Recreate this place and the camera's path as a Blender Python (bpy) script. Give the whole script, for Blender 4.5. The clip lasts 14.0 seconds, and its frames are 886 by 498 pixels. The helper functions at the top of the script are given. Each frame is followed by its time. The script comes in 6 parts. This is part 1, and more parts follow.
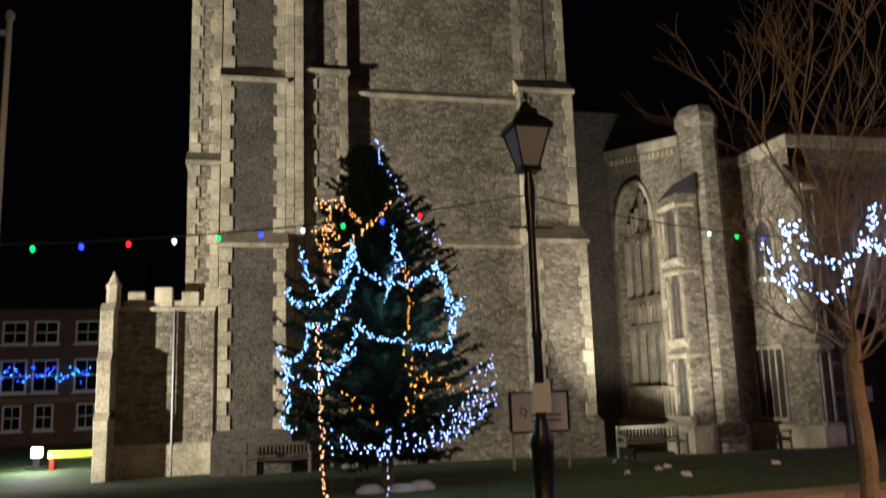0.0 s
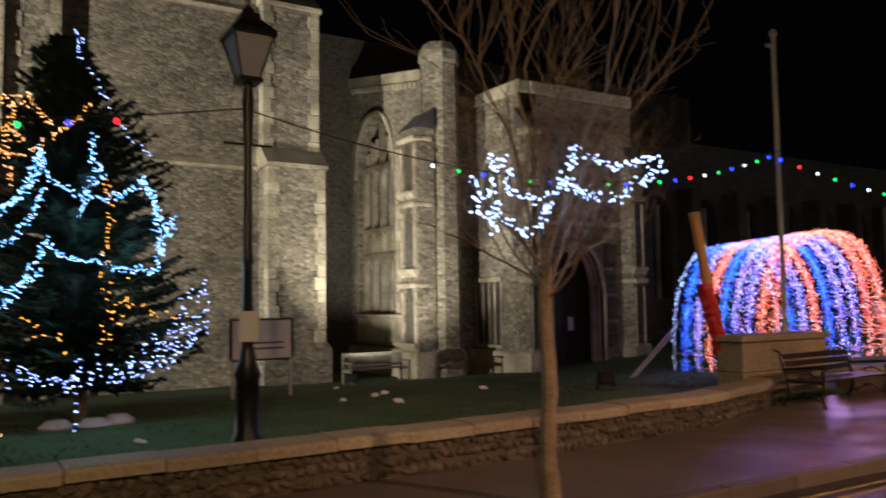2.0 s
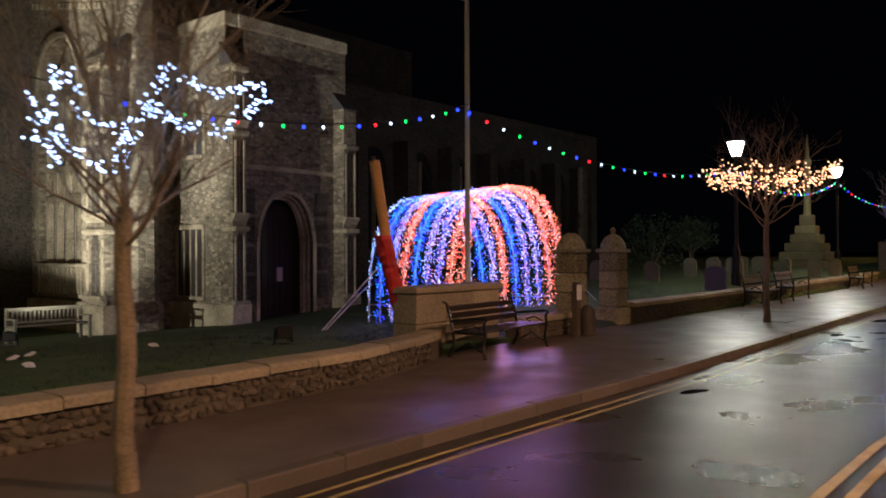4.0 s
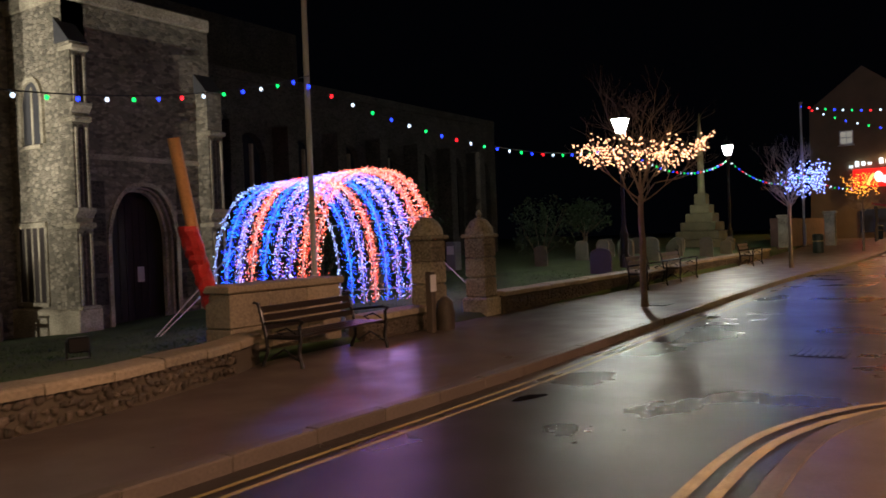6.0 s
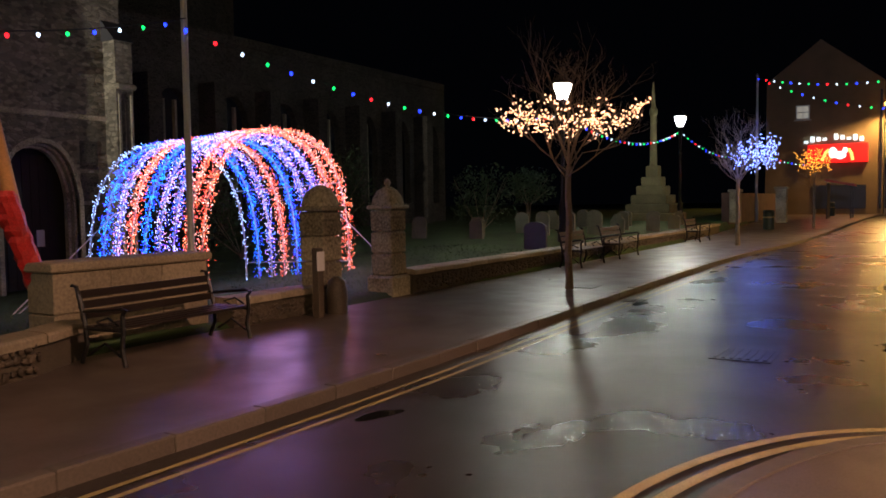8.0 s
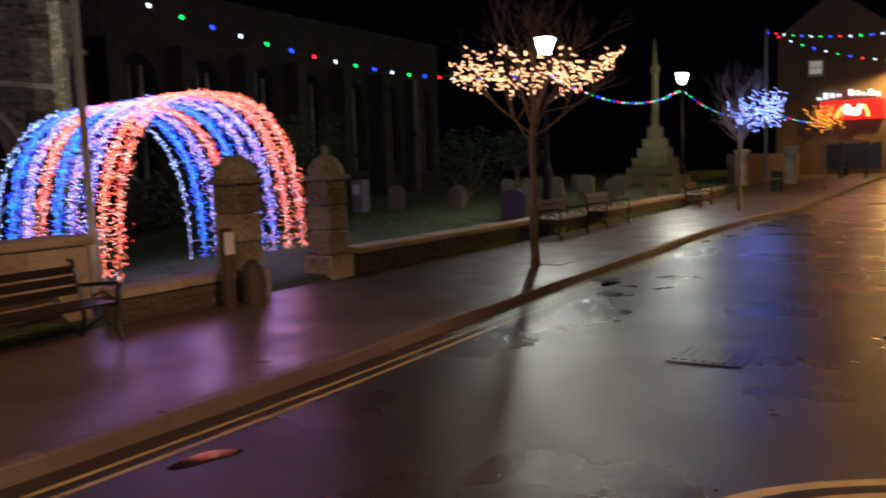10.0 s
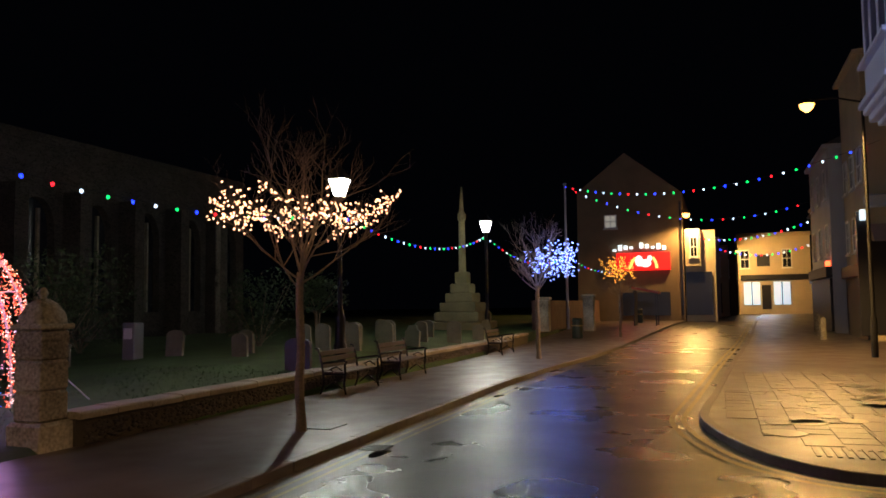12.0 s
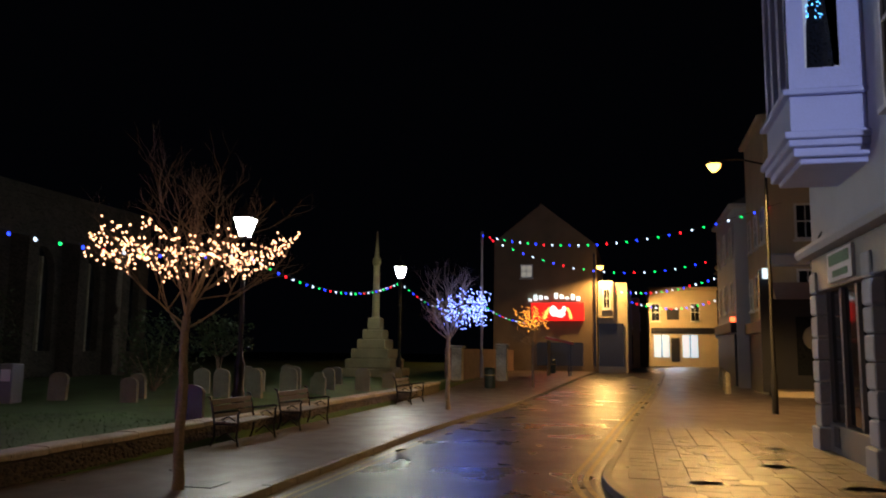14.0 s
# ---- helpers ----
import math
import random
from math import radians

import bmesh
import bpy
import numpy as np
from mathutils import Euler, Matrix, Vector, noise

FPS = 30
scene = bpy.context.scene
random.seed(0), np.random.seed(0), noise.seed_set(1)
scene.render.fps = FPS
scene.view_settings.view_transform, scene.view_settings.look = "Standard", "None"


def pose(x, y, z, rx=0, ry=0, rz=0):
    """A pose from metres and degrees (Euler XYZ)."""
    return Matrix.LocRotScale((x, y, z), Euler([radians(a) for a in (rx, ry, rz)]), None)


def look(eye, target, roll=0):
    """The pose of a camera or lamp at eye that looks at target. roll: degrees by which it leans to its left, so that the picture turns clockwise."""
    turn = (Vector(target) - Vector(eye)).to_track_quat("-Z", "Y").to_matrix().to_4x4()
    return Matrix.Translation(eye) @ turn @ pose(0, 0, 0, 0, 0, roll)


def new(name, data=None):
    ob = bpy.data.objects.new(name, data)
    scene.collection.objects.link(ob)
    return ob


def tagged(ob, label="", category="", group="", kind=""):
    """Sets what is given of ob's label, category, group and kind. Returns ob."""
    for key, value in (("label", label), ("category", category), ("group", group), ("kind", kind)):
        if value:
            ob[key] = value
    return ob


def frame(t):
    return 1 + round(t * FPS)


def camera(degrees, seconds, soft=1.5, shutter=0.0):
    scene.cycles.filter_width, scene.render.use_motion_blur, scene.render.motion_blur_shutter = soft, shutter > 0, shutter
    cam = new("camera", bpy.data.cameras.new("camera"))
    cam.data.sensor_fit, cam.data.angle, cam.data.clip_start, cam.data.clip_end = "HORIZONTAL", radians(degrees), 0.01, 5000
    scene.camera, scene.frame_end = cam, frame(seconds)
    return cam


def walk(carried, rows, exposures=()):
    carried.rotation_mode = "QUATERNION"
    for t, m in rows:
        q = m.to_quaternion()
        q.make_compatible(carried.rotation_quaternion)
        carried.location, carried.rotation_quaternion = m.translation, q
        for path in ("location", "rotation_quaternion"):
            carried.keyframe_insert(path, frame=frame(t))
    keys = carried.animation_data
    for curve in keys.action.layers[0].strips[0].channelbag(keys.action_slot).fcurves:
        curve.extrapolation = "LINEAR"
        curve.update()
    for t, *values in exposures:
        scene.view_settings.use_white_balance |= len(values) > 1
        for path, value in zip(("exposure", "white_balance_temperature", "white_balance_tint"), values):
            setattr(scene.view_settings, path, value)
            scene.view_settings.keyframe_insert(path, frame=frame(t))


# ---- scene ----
cam = camera(58.4, 14.0, soft=1.7, shutter=0.5)
PATH = [
    (0, (-1.087, -0.317, 1.562), (-0.619, 1.6, 1.89), -1.8),
    (0.5, (-1.023, -0.3, 1.524), (-0.527, 1.63, 1.689), -2.9),
    (0.6, (-1.031, -0.272, 1.526), (-0.516, 1.654, 1.676), -3.2),
    (1, (-0.947, -0.235, 1.535), (-0.421, 1.689, 1.682), -1.8),
    (1.5, (-0.815, -0.103, 1.546), (-0.011, 1.719, 1.729), -0.7),
    (2, (-0.614, -0.005, 1.572), (0.442, 1.688, 1.705), -0.8),
    (2.3, (-0.426, -0.068, 1.572), (0.708, 1.577, 1.668), -0.0),
    (2.5, (-0.381, -0.061, 1.571), (0.819, 1.537, 1.651), 0.0),
    (3, (-0.124, -0.145, 1.582), (1.254, 1.304, 1.621), -0.1),
    (3.5, (0.276, 0.008, 1.602), (1.794, 1.31, 1.621), -0.8),
    (3.9, (0.578, 0.027, 1.56), (2.124, 1.296, 1.564), -0.5),
    (4, (0.71, -0.004, 1.567), (2.257, 1.264, 1.568), -0.2),
    (4.2, (0.888, -0.03, 1.585), (2.441, 1.231, 1.563), 0.1),
    (6.3, (3.102, -0.085, 1.498), (4.773, 1.013, 1.472), -2.3),
    (6.5, (3.273, -0.125, 1.512), (4.926, 1.001, 1.49), -1.6),
    (7, (3.817, -0.065, 1.53), (5.449, 1.09, 1.479), -0.7),
    (7.5, (4.332, -0.081, 1.593), (6.042, 0.952, 1.51), -1.6),
    (7.7, (4.503, -0.069, 1.581), (6.222, 0.948, 1.481), -1.0),
    (9.8, (6.504, -0.137, 1.601), (8.155, 0.979, 1.422), -1.6),
    (10, (6.734, -0.135, 1.595), (8.421, 0.92, 1.395), -1.9),
    (10.3, (6.941, -0.22, 1.602), (8.657, 0.785, 1.392), -2.1),
    (10.5, (7.136, -0.217, 1.587), (8.844, 0.808, 1.41), -1.5),
    (11, (7.606, -0.219, 1.628), (9.312, 0.824, 1.633), 1.3),
    (11.5, (8.051, -0.172, 1.686), (9.9, 0.581, 1.799), -0.2),
    (12, (8.368, -0.273, 1.73), (10.252, 0.381, 1.871), -0.8),
    (12.5, (8.597, -0.341, 1.731), (10.49, 0.29, 1.863), -0.5),
    (13, (8.798, -0.341, 1.724), (10.741, 0.116, 1.853), 0.3),
    (13.5, (8.904, -0.335, 1.776), (10.859, 0.046, 1.963), 0.7),
    (13.6, (8.917, -0.346, 1.783), (10.868, 0.045, 1.981), 0.5),
    (14, (8.909, -0.391, 1.816), (10.839, 0.068, 2.069), 0.6),
]
walk(cam, [(t, look(eye, target, roll)) for t, eye, target, roll in PATH])

# ---- light ----
world = bpy.data.worlds.new("night_sky")
world.use_nodes = True
scene.world = world
wbg = world.node_tree.nodes["Background"]
wbg.inputs[0].default_value = (0.010, 0.012, 0.020, 1)
wbg.inputs[1].default_value = 0.05
scene.view_settings.exposure = 0.0


def lamp(name, kind, at, power, colour, size=0.1, aim=None, cone=70, blend=0.5):
    data = bpy.data.lights.new(name, kind)
    data.energy, data.color = power, colour
    if kind == "AREA":
        data.size = size
    else:
        data.shadow_soft_size = size
    if kind == "SPOT":
        data.spot_size, data.spot_blend = radians(cone), blend
    ob = new(name, data)
    ob.matrix_world = look(at, aim) if aim else pose(*at)
    return ob


SODIUM = (1.0, 0.56, 0.17)
AMBER = (1.0, 0.65, 0.31)
WARM = (1.0, 0.93, 0.80)
COOL = (0.96, 0.97, 0.84)
lamp("church_floodlight", "SPOT", (-21.0, 14.6, 0.9), 50000, WARM, 0.15, (-1.2, 26.0, 10.0), 72, 0.7)
lamp("church_floodlight", "SPOT", (8.6, 19.4, -0.25), 3300, WARM, 0.12, (13.7, 25.8, 6.2), 76, 0.6)
lamp("unseen_sodium_near", "SPOT", (-2.6, -3.4, 6.8), 1700, AMBER, 0.15, (-0.6, 1.2, 0.0), 132, 0.35)
# a further lamp added out of view to brighten pavement and kerb
lamp("unseen_sodium_near", "SPOT", (8.0, -4.3, 6.6), 3000, (1.0, 0.54, 0.34), 0.15, (8.2, 1.2, 0.0), 78, 0.5)
lamp("sodium_light_square", "SPOT", (36.0, -3.15, 7.50), 4900, SODIUM, 0.16, (35.6, -3.1, 0.0), 144, 0.3)
lamp("sodium_light_gable", "SPOT", (70.7, 1.6, 8.0), 2600, SODIUM, 0.16, (69.6, 1.2, 0.3), 165, 0.4)
# added source that turns the pub front yellow; its real lamp is unseen
lamp("added_sodium_far", "SPOT", (95.4, -2.4, 6.6), 2400, SODIUM, 0.16, (99.0, -5.0, 2.0), 150, 0.4)
# the lantern optics throw their light over the street side
for at in ((27.1, 9.1, 4.80), (43.1, 9.7, 5.30)):
    lamp("lantern_light", "SPOT", at, 480, COOL, 0.16, (at[0] - 9.0, at[1] - 7.5, 0.0), 120, 0.5)
    lamp("lantern_light", "POINT", at, 50, COOL, 0.16)
# unseen fill spot, added to brighten the west face of the shop bay
lamp("bay_fill_light", "SPOT", (3.0, -4.0, 7.6), 5600, (0.60, 0.66, 1.0), 0.15, (22.3, -3.6, 7.4), 34, 0.7)
lamp("terrace_floodlight", "POINT", (-8.2, 29.5, 0.1), 420, (1, 0.98, 0.92), 0.12)
# the glow of the massed small lamps
for nm, at, power, colour, size in (
        ("tunnel_glow", (15.2, 12.0, 1.9), 36, (0.30, 0.35, 1.0), 0.5), ("tunnel_glow", (16.6, 10.9, 1.5), 38, (0.75, 0.36, 0.80), 0.5), ("tunnel_glow", (18.0, 10.9, 1.6), 38, (0.55, 0.35, 0.95), 0.5),
        ("tree_glow", (3.55, 4.7, 2.5), 5, (0.45, 0.62, 1.0), 0.3), ("tree_glow", (18.7, 5.3, 3.1), 5, (1.0, 0.68, 0.40), 0.6), ("tree_glow", (34.0, 4.9, 3.2), 120, (0.16, 0.24, 1.0), 0.5),
        ("tree_glow", (49.3, 4.5, 3.3), 25, (1.0, 0.5, 0.1), 0.4), ("fir_glow", (0.9, 10.2, 1.9), 55, (0.40, 0.72, 1.0), 0.5), ("sign_glow", (71.2, 5.2, 4.9), 25, (1.0, 0.35, 0.25), 0.5)):
    lamp(nm, "POINT", at, power, colour, size)


# ---- materials ----
def material(name, colour, rough=0.8, metal=0.0, vary=0.25, scale=6.0, bump=0.15, grain=60.0, emit=0.0, second=None, island=False, piece=0.0):
    m = bpy.data.materials.new(name)
    m.use_nodes = True
    n, l = m.node_tree.nodes, m.node_tree.links
    b = n["Principled BSDF"]
    b.inputs["Roughness"].default_value, b.inputs["Metallic"].default_value = rough, metal
    co = n.new("ShaderNodeTexCoord")
    big, fine = n.new("ShaderNodeTexNoise"), n.new("ShaderNodeTexNoise")
    big.inputs["Scale"].default_value, fine.inputs["Scale"].default_value = scale * 0.25, grain
    big.inputs["Detail"].default_value, fine.inputs["Detail"].default_value = 5, 3
    l.new(co.outputs["Object"], big.inputs[0]), l.new(co.outputs["Object"], fine.inputs[0])
    add = n.new("ShaderNodeMath")
    add.operation = "ADD"
    l.new(big.outputs[0], add.inputs[0]), l.new(fine.outputs[0], add.inputs[1])
    half = n.new("ShaderNodeMath")
    half.operation = "MULTIPLY"
    half.inputs[1].default_value = 0.5
    l.new(add.outputs[0], half.inputs[0])
    ramp = n.new("ShaderNodeValToRGB")
    lo = [max(0, c * (1 - vary)) for c in colour]
    hi = [min(1, c * (1 + vary)) for c in (second or colour)]
    ramp.color_ramp.elements[0].color, ramp.color_ramp.elements[1].color = (*lo, 1), (*hi, 1)
    ramp.color_ramp.elements[0].position, ramp.color_ramp.elements[1].position = 0.35, 0.65
    l.new(half.outputs[0], ramp.inputs[0])
    out = ramp.outputs[0]
    if piece or island:
        info = n.new("ShaderNodeNewGeometry" if island else "ShaderNodeObjectInfo")
        hsv = n.new("ShaderNodeHueSaturation")
        mr = n.new("ShaderNodeMapRange")
        mr.inputs[3].default_value, mr.inputs[4].default_value = 1 - (piece or 0.3), 1 + (piece or 0.3)
        l.new(info.outputs["Random Per Island" if island else "Random"], mr.inputs[0])
        l.new(mr.outputs[0], hsv.inputs["Value"]), l.new(out, hsv.inputs["Color"])
        out = hsv.outputs[0]
    l.new(out, b.inputs["Base Color"])
    if bump:
        bp = n.new("ShaderNodeBump")
        bp.inputs["Strength"].default_value, bp.inputs["Distance"].default_value = bump, 0.02
        l.new(half.outputs[0], bp.inputs["Height"]), l.new(bp.outputs[0], b.inputs["Normal"])
    if emit:
        b.inputs["Emission Color"].default_value = (*colour, 1)
        b.inputs["Emission Strength"].default_value = emit
    return m


def wet(name, colour, dry_rough, wet_rough, scale, bump, relief=90.0, second=None, piece=0.0):
    """Wet ground: patches of smoother film between rougher, drier parts."""
    m = material(name, colour, dry_rough, 0, 0.3, 3.0, bump, relief, second=second, piece=piece)
    n, l = m.node_tree.nodes, m.node_tree.links
    b = n["Principled BSDF"]
    co, no, mr = n.new("ShaderNodeTexCoord"), n.new("ShaderNodeTexNoise"), n.new("ShaderNodeMapRange")
    no.inputs["Scale"].default_value, no.inputs["Detail"].default_value = scale, 4.5
    geo = n.new("ShaderNodeNewGeometry")
    l.new(geo.outputs["Position"], no.inputs[0])
    mr.inputs[1].default_value, mr.inputs[2].default_value = 0.22, 0.78
    mr.interpolation_type = "SMOOTHSTEP"
    mr.inputs[3].default_value, mr.inputs[4].default_value = wet_rough, dry_rough
    l.new(no.outputs[0], mr.inputs[0]), l.new(mr.outputs[0], b.inputs["Roughness"])
    b.inputs["Specular IOR Level"].default_value = 0.6
    return m


def glow(name, colour, strength):
    m = bpy.data.materials.new(name)
    m.use_nodes = True
    b = m.node_tree.nodes["Principled BSDF"]
    b.inputs["Base Color"].default_value = (*[min(0.8, c) for c in colour], 1)
    b.inputs["Emission Color"].default_value = (*colour, 1)
    b.inputs["Emission Strength"].default_value = strength
    return m


def glow_mix(name, colours, strength):
    """Small lamps of several colours: each little bulb takes one of the colours."""
    m = glow(name, colours[0], strength)
    n, l = m.node_tree.nodes, m.node_tree.links
    geo, ramp = n.new("ShaderNodeNewGeometry"), n.new("ShaderNodeValToRGB")
    ramp.color_ramp.interpolation = "CONSTANT"
    while len(ramp.color_ramp.elements) < len(colours):
        ramp.color_ramp.elements.new(0.5)
    for i, c in enumerate(colours):
        ramp.color_ramp.elements[i].position = i / len(colours)
        ramp.color_ramp.elements[i].color = (*c, 1)
    l.new(geo.outputs["Random Per Island"], ramp.inputs[0])
    l.new(ramp.outputs[0], n["Principled BSDF"].inputs["Emission Color"])
    return m


def rubble(name, stone, joint, scale, rough=0.9):
    """Flint or rubble walling: irregular stones in mortar with relief."""
    m = bpy.data.materials.new(name)
    m.use_nodes = True
    n, l = m.node_tree.nodes, m.node_tree.links
    b = n["Principled BSDF"]
    b.inputs["Roughness"].default_value = rough
    co, mp = n.new("ShaderNodeTexCoord"), n.new("ShaderNodeMapping")
    mp.inputs["Scale"].default_value = (1, 1, 1.9)
    l.new(co.outputs["Object"], mp.inputs[0])
    edge, cell = n.new("ShaderNodeTexVoronoi"), n.new("ShaderNodeTexVoronoi")
    edge.feature = "DISTANCE_TO_EDGE"
    edge.inputs["Scale"].default_value = cell.inputs["Scale"].default_value = scale
    noise_ = n.new("ShaderNodeTexNoise")
    noise_.inputs["Scale"].default_value, noise_.inputs["Detail"].default_value = 0.9, 6
    l.new(mp.outputs[0], edge.inputs[0]), l.new(mp.outputs[0], cell.inputs[0]), l.new(co.outputs["Object"], noise_.inputs[0])
    sep = n.new("ShaderNodeSeparateColor")
    l.new(cell.outputs["Color"], sep.inputs[0])
    ramp = n.new("ShaderNodeValToRGB")
    ramp.color_ramp.elements[0].color = (*[c * 0.45 for c in stone], 1)
    ramp.color_ramp.elements[1].color = (*[min(1, c * 1.5) for c in stone], 1)
    l.new(sep.outputs[0], ramp.inputs[0])
    mr = n.new("ShaderNodeMapRange")
    mr.inputs[1].default_value, mr.inputs[2].default_value = 0.02, 0.10
    l.new(edge.outputs["Distance"], mr.inputs[0])
    mix = n.new("ShaderNodeMix")
    mix.data_type = "RGBA"
    mix.inputs[6].default_value = (*joint, 1)
    l.new(mr.outputs[0], mix.inputs[0]), l.new(ramp.outputs[0], mix.inputs[7])
    stain = n.new("ShaderNodeMix")
    stain.data_type, stain.blend_type = "RGBA", "MULTIPLY"
    stain.inputs[0].default_value = 0.7
    r2 = n.new("ShaderNodeValToRGB")
    r2.color_ramp.elements[0].color, r2.color_ramp.elements[1].color = (0.55, 0.55, 0.52, 1), (1, 1, 1, 1)
    r2.color_ramp.elements[0].position, r2.color_ramp.elements[1].position = 0.35, 0.6
    l.new(noise_.outputs[0], r2.inputs[0]), l.new(mix.outputs[2], stain.inputs[6]), l.new(r2.outputs[0], stain.inputs[7])
    l.new(stain.outputs[2], b.inputs["Base Color"])
    bp = n.new("ShaderNodeBump")
    bp.inputs["Strength"].default_value, bp.inputs["Distance"].default_value = 0.8, 0.03
    l.new(mr.outputs[0], bp.inputs["Height"]), l.new(bp.outputs[0], b.inputs["Normal"])
    return m


